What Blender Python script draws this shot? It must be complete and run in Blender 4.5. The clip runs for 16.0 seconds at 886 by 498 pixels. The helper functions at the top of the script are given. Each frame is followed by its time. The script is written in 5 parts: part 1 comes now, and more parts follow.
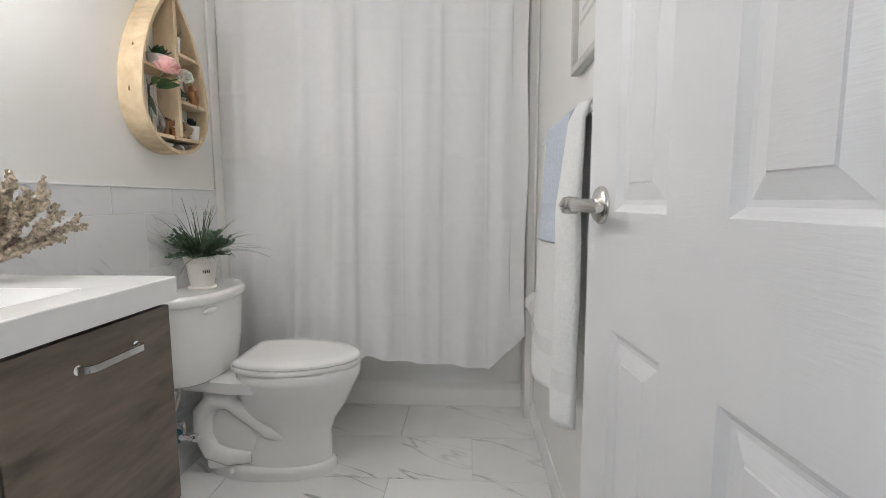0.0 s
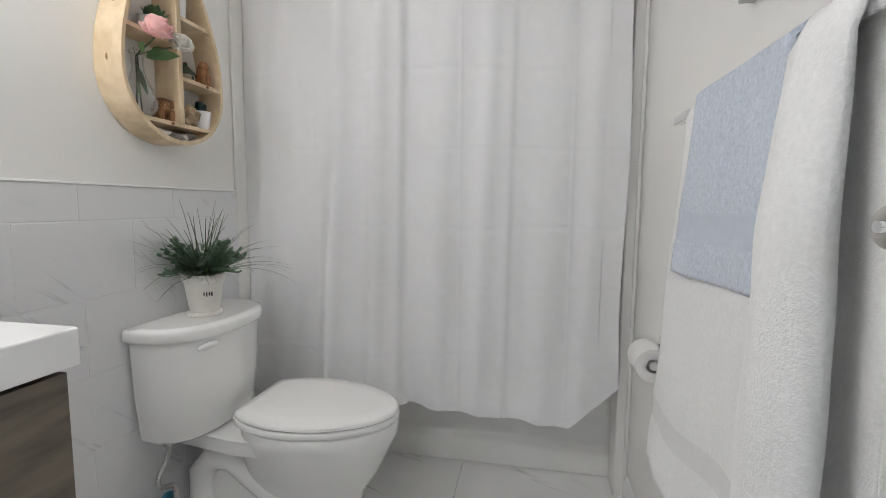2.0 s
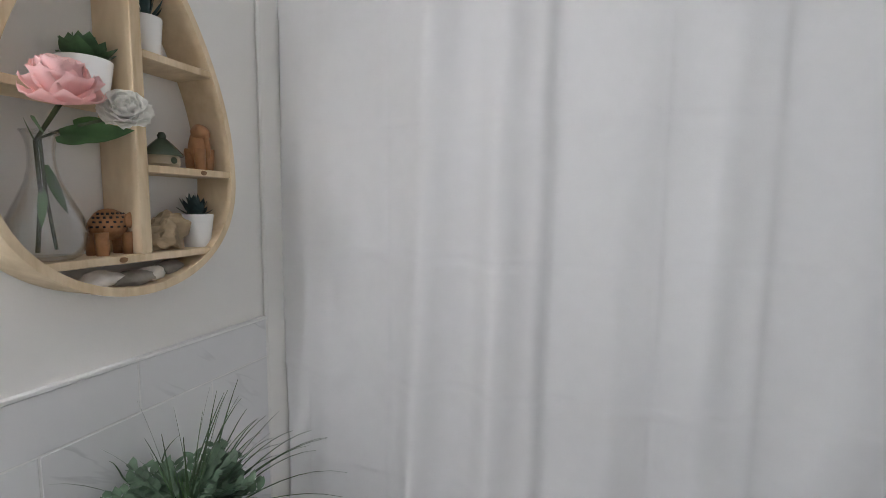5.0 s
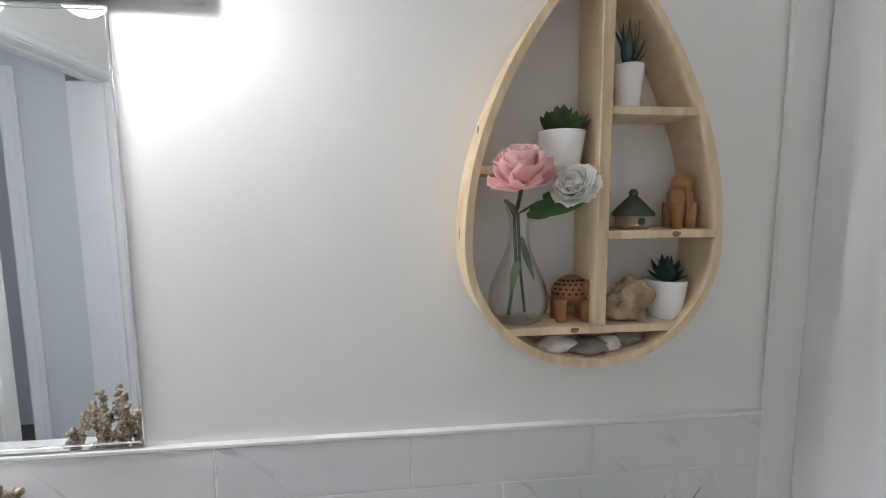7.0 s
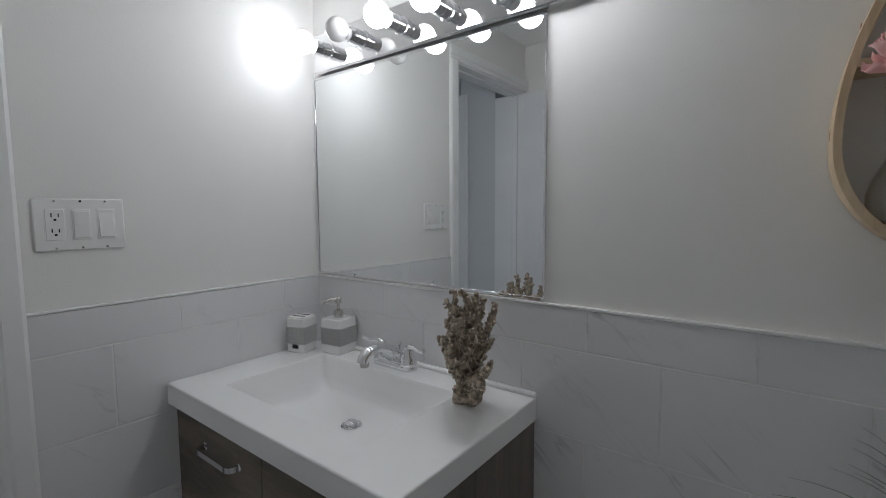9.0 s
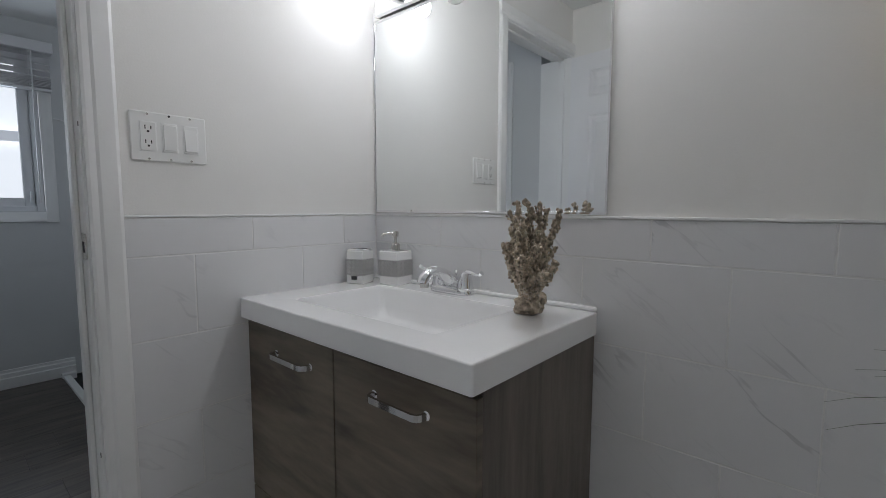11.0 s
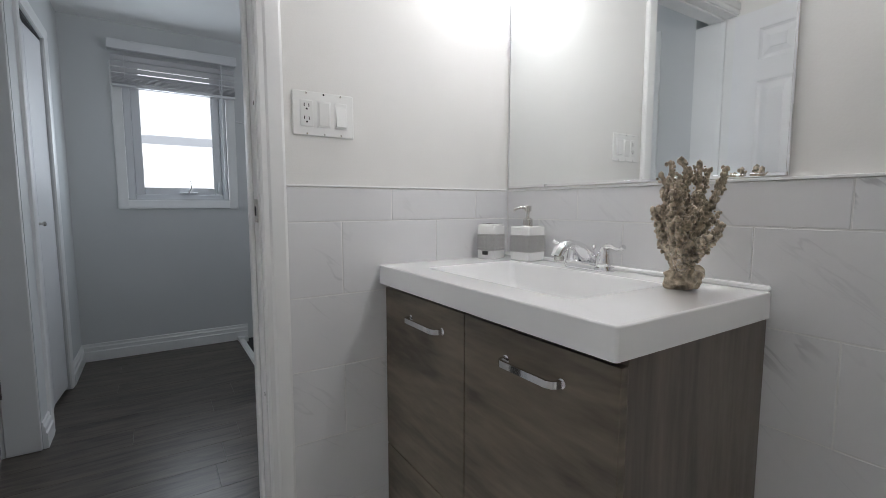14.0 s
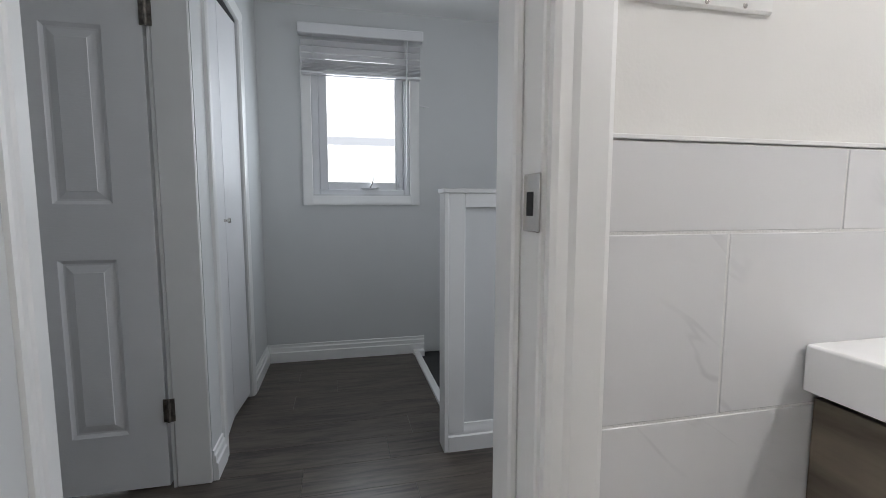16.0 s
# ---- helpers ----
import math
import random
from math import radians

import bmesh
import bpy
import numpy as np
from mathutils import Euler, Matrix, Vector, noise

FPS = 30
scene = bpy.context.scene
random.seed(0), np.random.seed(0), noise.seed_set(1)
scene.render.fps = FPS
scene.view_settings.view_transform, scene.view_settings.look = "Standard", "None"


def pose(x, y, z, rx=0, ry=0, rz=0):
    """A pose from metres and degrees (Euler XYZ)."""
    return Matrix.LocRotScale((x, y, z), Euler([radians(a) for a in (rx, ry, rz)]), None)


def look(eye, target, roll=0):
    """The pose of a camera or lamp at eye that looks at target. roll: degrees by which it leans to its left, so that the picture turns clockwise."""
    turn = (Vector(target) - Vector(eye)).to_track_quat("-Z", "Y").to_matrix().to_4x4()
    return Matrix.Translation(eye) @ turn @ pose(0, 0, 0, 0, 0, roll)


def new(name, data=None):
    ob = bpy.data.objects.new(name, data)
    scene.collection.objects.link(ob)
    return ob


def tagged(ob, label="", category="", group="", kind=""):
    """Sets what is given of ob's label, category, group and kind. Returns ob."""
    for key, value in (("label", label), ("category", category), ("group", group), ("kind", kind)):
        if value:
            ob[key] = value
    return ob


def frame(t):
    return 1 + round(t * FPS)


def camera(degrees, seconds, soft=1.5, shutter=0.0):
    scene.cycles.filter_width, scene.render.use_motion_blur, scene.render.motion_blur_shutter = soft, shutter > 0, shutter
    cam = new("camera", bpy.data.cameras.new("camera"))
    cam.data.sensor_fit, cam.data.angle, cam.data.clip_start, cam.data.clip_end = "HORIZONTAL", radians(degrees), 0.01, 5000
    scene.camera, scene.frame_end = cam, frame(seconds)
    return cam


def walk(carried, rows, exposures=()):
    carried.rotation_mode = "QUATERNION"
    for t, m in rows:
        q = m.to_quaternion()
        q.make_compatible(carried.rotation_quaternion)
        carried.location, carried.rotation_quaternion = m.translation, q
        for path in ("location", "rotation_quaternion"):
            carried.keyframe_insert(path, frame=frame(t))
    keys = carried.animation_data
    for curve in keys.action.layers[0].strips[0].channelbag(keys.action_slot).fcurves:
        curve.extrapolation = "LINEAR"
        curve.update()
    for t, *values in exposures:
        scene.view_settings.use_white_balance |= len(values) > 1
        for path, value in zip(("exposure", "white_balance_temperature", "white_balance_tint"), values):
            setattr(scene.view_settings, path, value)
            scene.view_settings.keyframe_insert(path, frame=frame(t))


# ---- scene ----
cam = camera(89.07, 16.0, soft=0.7)
# seconds, x, y, z, yaw, pitch, roll
ROWS = [
    (0, 0.008, 0.009, 1.116, 3.11, -6.15, 0.10),
    (0.5, -0.004, 0.166, 1.083, 5.76, -5.98, 0.04),
    (1, -0.010, 0.319, 1.090, 9.07, -5.78, -0.21),
    (1.5, -0.032, 0.412, 1.088, 10.49, -5.47, -0.37),
    (2, -0.043, 0.493, 1.118, 11.01, -5.52, -0.51),
    (2.5, -0.071, 0.616, 1.175, 11.72, -5.68, -0.46),
    (3, -0.142, 0.717, 1.217, 10.79, -5.18, -0.36),
    (5.5, -0.472, 1.277, 1.474, 27.58, -5.96, -0.18),
    (6, -0.524, 1.322, 1.491, 40.17, -5.67, 0.11),
    (6.5, -0.512, 1.355, 1.509, 59.59, -6.23, 0.01),
    (7, -0.461, 1.406, 1.545, 83.73, -6.40, 0.36),
    (7.5, -0.374, 1.413, 1.566, 104.24, -6.64, 0.66),
    (8, -0.279, 1.440, 1.528, 116.94, -5.65, 0.51),
    (8.5, -0.235, 1.461, 1.455, 124.15, -5.30, 0.41),
    (9, -0.205, 1.457, 1.380, 127.32, -4.87, 0.30),
    (9.5, -0.149, 1.428, 1.322, 127.43, -5.34, -0.34),
    (10, -0.130, 1.417, 1.253, 128.27, -5.28, -0.33),
    (12.5, -0.117, 1.461, 1.165, 137.57, -5.19, -0.14),
    (13, -0.116, 1.466, 1.156, 139.92, -5.17, -0.26),
    (13.5, -0.120, 1.464, 1.137, 142.97, -5.27, -0.17),
    (14, -0.123, 1.402, 1.114, 147.37, -5.51, 0.03),
    (14.5, -0.131, 1.225, 1.101, 152.68, -5.54, -0.19),
    (15, -0.151, 1.045, 1.106, 157.72, -5.64, -0.20),
    (15.5, -0.186, 0.810, 1.099, 163.91, -5.83, -0.12),
    (16, -0.155, 0.604, 1.100, 167.24, -5.73, -0.07),
]
# seconds, stops, kelvin, tint
LIGHT_ROWS = [(0, 0.07, 6620, 11), (1.5, 0.12, 6540, 11), (2.5, 0.02, 6460, 11), (3, -0.03, 6420, 11), (5.5, -0.12, 6280, 12), (7, -0.12, 6230, 11), (7.5, -0.22, 6200, 10), (8, -0.84, 6150, 9.5), (9, -1.40, 6180, 10), (10, -1.30, 6200, 11), (12.5, -0.62, 6330, 11), (14.5, -0.40, 6460, 11.5), (16, -0.10, 6600, 12)]
walk(cam, [(t, pose(x, y, z, 90 + pitch, roll, yaw)) for t, x, y, z, yaw, pitch, roll in ROWS], LIGHT_ROWS)

# ---- world and daylight ----
# pale walls all round: light is passed on many times
scene.cycles.max_bounces, scene.cycles.diffuse_bounces, scene.cycles.transparent_max_bounces = 16, 12, 12
world = bpy.data.worlds.new("world")
scene.world = world
world.use_nodes = True
sky = world.node_tree.nodes.new("ShaderNodeTexSky")
sky.sky_type = "NISHITA"
sky.sun_disc = False
sky.sun_elevation, sky.sun_rotation = radians(38), radians(200)
world.node_tree.links.new(sky.outputs[0], world.node_tree.nodes["Background"].inputs[0])
world.node_tree.nodes["Background"].inputs[1].default_value = 0.12

sun = new("sun", bpy.data.lights.new("sun", "SUN"))
sun.data.energy, sun.data.angle, sun.data.color = 1.0, radians(12), (1, 0.97, 0.93)
sun.matrix_world = look((2, 6, 9), (0, 0, 0))


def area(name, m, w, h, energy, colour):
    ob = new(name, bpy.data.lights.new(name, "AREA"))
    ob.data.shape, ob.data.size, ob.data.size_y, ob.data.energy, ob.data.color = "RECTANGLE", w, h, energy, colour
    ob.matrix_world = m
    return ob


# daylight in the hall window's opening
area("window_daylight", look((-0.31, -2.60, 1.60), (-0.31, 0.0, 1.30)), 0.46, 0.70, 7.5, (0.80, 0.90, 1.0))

# added fill lamp, source unseen, at the hall's west end to brighten the hall door
area("hall_fill", look((-2.17, -0.60, 1.55), (0.6, -1.0, 0.9)), 0.8, 1.2, 14.0, (0.88, 0.93, 1.0))

# ---- materials ----


def mat(name, colour=(0.8, 0.8, 0.8), rough=0.5, metal=0.0, var=0.06, scale=8.0, bump=0.0, bscale=60.0, spec=0.5, coat=0.0, sheen=0.0, trans=0.0):
    m = bpy.data.materials.new(name)
    m.use_nodes = True
    t = m.node_tree
    b = t.nodes["Principled BSDF"]
    b.inputs["Roughness"].default_value, b.inputs["Metallic"].default_value = rough, metal
    b.inputs["Specular IOR Level"].default_value = spec
    b.inputs["Coat Weight"].default_value = coat
    b.inputs["Sheen Weight"].default_value = sheen
    b.inputs["Transmission Weight"].default_value = trans
    co = t.nodes.new("ShaderNodeTexCoord")
    n1, n2 = t.nodes.new("ShaderNodeTexNoise"), t.nodes.new("ShaderNodeTexNoise")
    n1.inputs["Scale"].default_value, n1.inputs["Detail"].default_value = scale, 5
    n2.inputs["Scale"].default_value, n2.inputs["Detail"].default_value = bscale, 4
    for n in (n1, n2):
        t.links.new(co.outputs["Object"], n.inputs["Vector"])
    ramp = t.nodes.new("ShaderNodeValToRGB")
    ramp.color_ramp.elements[0].position, ramp.color_ramp.elements[1].position = 0.3, 0.7
    ramp.color_ramp.elements[0].color = (*[c * (1 - var) for c in colour], 1)
    ramp.color_ramp.elements[1].color = (*[min(1, c * (1 + var)) for c in colour], 1)
    t.links.new(n1.outputs["Fac"], ramp.inputs["Fac"])
    t.links.new(ramp.outputs["Color"], b.inputs["Base Color"])
    ro = t.nodes.new("ShaderNodeMapRange")
    ro.inputs["To Min"].default_value, ro.inputs["To Max"].default_value = max(0.02, rough * 0.85), min(1, rough * 1.15)
    t.links.new(n2.outputs["Fac"], ro.inputs["Value"])
    t.links.new(ro.outputs["Result"], b.inputs["Roughness"])
    if bump:
        bp = t.nodes.new("ShaderNodeBump")
        bp.inputs["Strength"].default_value, bp.inputs["Distance"].default_value = bump, 0.004
        t.links.new(n2.outputs["Fac"], bp.inputs["Height"])
        t.links.new(bp.outputs["Normal"], b.inputs["Normal"])
    return m


def math_node(t, op, a, b=None):
    n = t.nodes.new("ShaderNodeMath")
    n.operation = op
    for k, v in enumerate((a, b)):
        if v is None:
            continue
        if isinstance(v, (int, float)):
            n.inputs[k].default_value = v
        else:
            t.links.new(v, n.inputs[k])
    return n.outputs[0]


def marble(name, base, vein, vein2, scale, width, rough, soft, turn, amount=1.0):
    """Polished stone: a pale ground, cloudy patches and thin veins where a warped noise crosses its middle, another cut of it on each tile."""
    m = mat(name, base, rough, var=0.02, scale=3)
    t = m.node_tree
    b = t.nodes["Principled BSDF"]
    geo, info = t.nodes.new("ShaderNodeNewGeometry"), t.nodes.new("ShaderNodeObjectInfo")
    comb = t.nodes.new("ShaderNodeCombineXYZ")
    for k, f in enumerate((7.0, 13.0, 5.0)):
        t.links.new(math_node(t, "MULTIPLY", info.outputs["Random"], f), comb.inputs[k])
    add = t.nodes.new("ShaderNodeVectorMath")
    t.links.new(geo.outputs["Position"], add.inputs[0])
    t.links.new(comb.outputs[0], add.inputs[1])
    # long thin streaks: one axis along the veins, one across them
    mp = t.nodes.new("ShaderNodeCombineXYZ")
    for k, (way, size) in enumerate(((turn[0], 0.55), (turn[1], 3.6))):
        dot = t.nodes.new("ShaderNodeVectorMath")
        dot.operation = "DOT_PRODUCT"
        t.links.new(add.outputs[0], dot.inputs[0])
        dot.inputs[1].default_value = way
        t.links.new(math_node(t, "MULTIPLY", dot.outputs["Value"], size), mp.inputs[k])
    n = t.nodes.new("ShaderNodeTexNoise")
    n.inputs["Scale"].default_value, n.inputs["Detail"].default_value, n.inputs["Roughness"].default_value, n.inputs["Distortion"].default_value = scale, 4, 0.55, 0.35
    t.links.new(mp.outputs[0], n.inputs["Vector"])
    d = math_node(t, "ABSOLUTE", math_node(t, "SUBTRACT", n.outputs["Fac"], 0.5))
    mr = t.nodes.new("ShaderNodeMapRange")
    mr.interpolation_type = "SMOOTHSTEP"
    mr.inputs["From Min"].default_value, mr.inputs["From Max"].default_value = 0.0, width
    mr.inputs["To Min"].default_value, mr.inputs["To Max"].default_value = 1.0, 0.0
    t.links.new(d, mr.inputs["Value"])
    cloud = t.nodes.new("ShaderNodeTexNoise")
    cloud.inputs["Scale"].default_value, cloud.inputs["Detail"].default_value = scale * 1.6, 3
    t.links.new(add.outputs[0], cloud.inputs["Vector"])
    gate = t.nodes.new("ShaderNodeMapRange")
    gate.inputs["From Min"].default_value, gate.inputs["From Max"].default_value = 0.5 - soft, 0.72 - soft
    t.links.new(cloud.outputs["Fac"], gate.inputs["Value"])
    mix = t.nodes.new("ShaderNodeMix")
    mix.data_type = "RGBA"
    mix.inputs["A"].default_value, mix.inputs["B"].default_value = (*base, 1), (*vein2, 1)
    t.links.new(math_node(t, "MULTIPLY", gate.outputs["Result"], 0.45), mix.inputs["Factor"])
    mix2 = t.nodes.new("ShaderNodeMix")
    mix2.data_type = "RGBA"
    t.links.new(mix.outputs["Result"], mix2.inputs["A"])
    mix2.inputs["B"].default_value = (*vein, 1)
    t.links.new(math_node(t, "MULTIPLY", math_node(t, "MULTIPLY", mr.outputs["Result"], gate.outputs["Result"]), amount), mix2.inputs["Factor"])
    t.links.new(mix2.outputs["Result"], b.inputs["Base Color"])
    return m


def timber(name, dark, light, rough, stretch, scale, turn=(0, 0, 0), knots=0.0, bump=0.1, per_piece=True):
    """Wood: grain drawn out along one axis, broad bands of tone, fine pores, another cut on each piece."""
    m = mat(name, light, rough, var=0.05)
    t = m.node_tree
    b = t.nodes["Principled BSDF"]
    geo, info = t.nodes.new("ShaderNodeNewGeometry"), t.nodes.new("ShaderNodeObjectInfo")
    comb = t.nodes.new("ShaderNodeCombineXYZ")
    for k, f in enumerate((9.0, 17.0, 5.0)):
        t.links.new(math_node(t, "MULTIPLY", info.outputs["Random"], f if per_piece else 0.0), comb.inputs[k])
    add = t.nodes.new("ShaderNodeVectorMath")
    t.links.new(geo.outputs["Position"], add.inputs[0])
    t.links.new(comb.outputs[0], add.inputs[1])
    mp = t.nodes.new("ShaderNodeMapping")
    mp.inputs["Rotation"].default_value = [radians(a) for a in turn]
    mp.inputs["Scale"].default_value = stretch
    t.links.new(add.outputs[0], mp.inputs["Vector"])
    facs = []
    for sc, dt, ds in ((scale, 6, 1.2), (scale * 6, 3, 0.2)):
        n = t.nodes.new("ShaderNodeTexNoise")
        n.inputs["Scale"].default_value, n.inputs["Detail"].default_value, n.inputs["Distortion"].default_value = sc, dt, ds
        t.links.new(mp.outputs[0], n.inputs["Vector"])
        facs.append(n.outputs["Fac"])
    fac = math_node(t, "ADD", math_node(t, "MULTIPLY", facs[0], 0.7), math_node(t, "MULTIPLY", facs[1], 0.3))
    ramp = t.nodes.new("ShaderNodeValToRGB")
    e = ramp.color_ramp.elements
    e[0].position, e[1].position = 0.36, 0.64
    e[0].color, e[1].color = (*dark, 1), (*light, 1)
    mid = e.new(0.5)
    mid.color = (*[0.45 * p + 0.55 * q for p, q in zip(dark, light)], 1)
    t.links.new(fac, ramp.inputs["Fac"])
    col = ramp.outputs["Color"]
    t.links.new(col, b.inputs["Base Color"])
    bp = t.nodes.new("ShaderNodeBump")
    bp.inputs["Strength"].default_value, bp.inputs["Distance"].default_value = bump, 0.002
    t.links.new(fac, bp.inputs["Height"])
    t.links.new(bp.outputs["Normal"], b.inputs["Normal"])
    return m


def glow(name, colour, strength):
    m = bpy.data.materials.new(name)
    m.use_nodes = True
    b = m.node_tree.nodes["Principled BSDF"]
    b.inputs["Base Color"].default_value = (*colour, 1)
    b.inputs["Emission Color"].default_value = (*colour, 1)
    b.inputs["Emission Strength"].default_value = strength
    return m


PAINT = mat("wall_paint", (0.79, 0.78, 0.755), 0.65, var=0.02, scale=2.5, bump=0.08, bscale=220, spec=0.25)
HALL_PAINT = mat("hall_paint", (0.62, 0.63, 0.63), 0.6, var=0.02, scale=2.5, bump=0.08, bscale=220)
CEILING = mat("ceiling_paint", (0.88, 0.88, 0.87), 0.8, var=0.02, scale=3, bump=0.15, bscale=150)
TRIM = mat("trim_paint", (0.80, 0.80, 0.79), 0.32, var=0.025, scale=5, bump=0.04, bscale=90)
DOOR = mat("door_paint", (0.80, 0.80, 0.81), 0.36, var=0.02, scale=6, bump=0.0)
WALL_TILE = marble("wall_tile_glaze", (0.73, 0.73, 0.737), (0.38, 0.38, 0.395), (0.68, 0.68, 0.695), 2.6, 0.016, 0.2, 0.02, ((-0.77, 0.77, -0.64), (-0.64, 0.64, 0.77)), 0.50)
FLOOR_TILE = marble("floor_tile_glaze", (0.87, 0.87, 0.86), (0.34, 0.33, 0.33), (0.68, 0.68, 0.68), 1.1, 0.014, 0.14, 0.07, ((0.90, -0.44, 0.0), (0.44, 0.90, 0.0)), 0.9)
GROUT = mat("grout", (0.74, 0.735, 0.725), 0.9, var=0.06, scale=20, bump=0.3, bscale=300)
PORCELAIN = mat("porcelain", (0.86, 0.86, 0.845), 0.07, var=0.01, coat=0.4)
SEAT = mat("seat_plastic", (0.86, 0.855, 0.84), 0.22, var=0.01)
COUNTER = mat("cultured_marble", (0.90, 0.90, 0.895), 0.14, var=0.01, coat=0.2)
TUB = mat("tub_enamel", (0.83, 0.82, 0.795), 0.15, var=0.02, coat=0.2)
VANITY = timber("grey_oak_laminate", (0.085, 0.067, 0.050), (0.215, 0.176, 0.132), 0.42, (1.0, 0.55, 3.2), 3.2, (38, 0, 0), bump=0.12, per_piece=False)
VANITY_SIDE = timber("grey_oak_laminate_side", (0.10, 0.082, 0.068), (0.19, 0.16, 0.135), 0.42, (3.2, 1.0, 0.35), 4.0, (0, 0, 0), bump=0.12, per_piece=False)
PINE = timber("pine", (0.54, 0.40, 0.235), (0.74, 0.60, 0.41), 0.5, (2.2, 6.0, 1.0), 3.0, bump=0.1)
PLANK = timber("dark_oak_plank", (0.035, 0.028, 0.023), (0.115, 0.094, 0.076), 0.33, (0.8, 7.0, 1.0), 3.0, bump=0.25)
CHROME = mat("chrome", (0.86, 0.86, 0.87), 0.06, 1.0, var=0.02)
# tarnished hinge steel; its dark tone also serves as shade in the paper holder
TARNISH_SHADE = mat("tarnished_and_shaded_steel", (0.20, 0.18, 0.16), 0.42, 0.9, var=0.4, scale=60, bscale=200)
PULL = mat("brushed_chrome", (0.66, 0.66, 0.66), 0.12, 1.0, var=0.04, bscale=200)
NICKEL = mat("satin_nickel", (0.62, 0.60, 0.57), 0.26, 1.0, var=0.04, bscale=200)
MIRROR = mat("mirror_silver", (0.90, 0.92, 0.92), 0.012, 1.0, var=0.0)
# near-black for dark parts, and for the shade in holes, slots and the closet
DARK = mat("dark_parts_and_shade", (0.03, 0.03, 0.03), 0.8, var=0.1)
PLASTIC = mat("white_plastic", (0.80, 0.80, 0.78), 0.3, var=0.01)
TOWEL = mat("white_terry", (0.84, 0.84, 0.83), 0.95, var=0.04, scale=140, bump=0.4, bscale=300, sheen=0.4)
BLUE_TOWEL = mat("blue_terry", (0.56, 0.61, 0.70), 0.95, var=0.14, scale=140, bump=0.55, bscale=300, sheen=0.4)
BLUE_BAND = mat("blue_band", (0.58, 0.63, 0.71), 0.8, var=0.05, scale=40, bump=0.4, bscale=500)
TISSUE = mat("tissue_paper", (0.82, 0.81, 0.79), 0.95, var=0.02, bump=0.4, bscale=150)
CLAY_POT = mat("white_glazed_pot", (0.78, 0.75, 0.70), 0.3, var=0.05, scale=12, bump=0.1)
LEAF = mat("grass_leaf", (0.075, 0.17, 0.05), 0.45, var=0.35, scale=30)
LEAF_DARK = mat("grass_leaf_dark", (0.048, 0.090, 0.036), 0.5, var=0.35, scale=30)
EUCALYPT = mat("eucalyptus_leaf", (0.115, 0.185, 0.115), 0.55, var=0.4, scale=40)
SUCCULENT = mat("succulent_leaf", (0.06, 0.13, 0.05), 0.45, var=0.35, scale=50)
SUCCULENT_BLUE = mat("succulent_blue_leaf", (0.03, 0.065, 0.065), 0.5, var=0.35, scale=50)
STEM = mat("stem", (0.045, 0.06, 0.025), 0.5, var=0.3, scale=40)
PINK = mat("pink_petal", (0.97, 0.67, 0.655), 0.7, var=0.12, scale=30, sheen=0.3)
WHITE_PETAL = mat("white_petal", (0.95, 0.94, 0.90), 0.7, var=0.06, scale=40, sheen=0.3)
CARVED = mat("carved_wood", (0.33, 0.155, 0.062), 0.5, var=0.3, scale=40, bump=0.5, bscale=90)
ROCK = mat("rock", (0.38, 0.285, 0.175), 0.85, var=0.4, scale=25, bump=0.9, bscale=60)
PEBBLE = mat("pale_stone", (0.72, 0.69, 0.65), 0.7, var=0.25, scale=25, bump=0.6, bscale=60)
GREY_PEBBLE = mat("grey_stone", (0.25, 0.23, 0.20), 0.7, var=0.35, scale=25, bump=0.6, bscale=60)
POTTERY = mat("green_pottery", (0.05, 0.075, 0.045), 0.25, var=0.4, scale=30)
POTTERY_PALE = mat("pale_pottery", (0.42, 0.36, 0.25), 0.35, var=0.2, scale=30)
CORAL = mat("coral_resin", (0.44, 0.37, 0.285), 0.30, 0.6, var=0.5, scale=90, bump=0.8, bscale=140)
SILVER = mat("silver_fretwork", (0.17, 0.16, 0.155), 0.35, 0.7, var=0.2, scale=60)
BLUE_VALVE = mat("blue_plastic", (0.03, 0.16, 0.26), 0.5, var=0.3, scale=30)
BRAID = mat("braided_steel", (0.60, 0.59, 0.57), 0.22, 0.95, var=0.3, scale=300, bump=0.8, bscale=500)
FRAME = mat("silver_frame", (0.55, 0.54, 0.52), 0.4, 0.3, var=0.08)
PAPER = mat("art_paper", (0.74, 0.73, 0.71), 0.8, var=0.03)
BLIND = mat("blind_vinyl", (0.72, 0.72, 0.73), 0.45, var=0.02)
VINYL = mat("window_vinyl", (0.74, 0.75, 0.77), 0.35, var=0.02)
BULB_ON = glow("bulb_lit", (0.985, 0.985, 1.0), 86.0)
BULB_NECK = glow("bulb_lit_neck", (0.985, 0.985, 1.0), 42.0)
BULB_OFF = mat("bulb_dark", (0.78, 0.77, 0.75), 0.2, var=0.01)
OUTDOOR = glow("overcast_daylight", (0.97, 0.98, 1.0), 1.6)
OUTDOOR_ROOF = glow("far_roof_glow", (0.66, 0.68, 0.72), 1.0)

# woven polyester: half of the light passes
CURTAIN = mat("curtain_cloth", (0.93, 0.93, 0.935), 0.75, var=0.015, scale=30, bump=0.12, bscale=500, sheen=0.2)
_t = CURTAIN.node_tree
_tl = _t.nodes.new("ShaderNodeBsdfTranslucent")
_tl.inputs["Color"].default_value = (0.9, 0.9, 0.9, 1)
_mx = _t.nodes.new("ShaderNodeMixShader")
_mx.inputs["Fac"].default_value = 0.30
_out = _t.nodes["Material Output"]
_t.links.new(_t.nodes["Principled BSDF"].outputs[0], _mx.inputs[1])
_t.links.new(_tl.outputs[0], _mx.inputs[2])
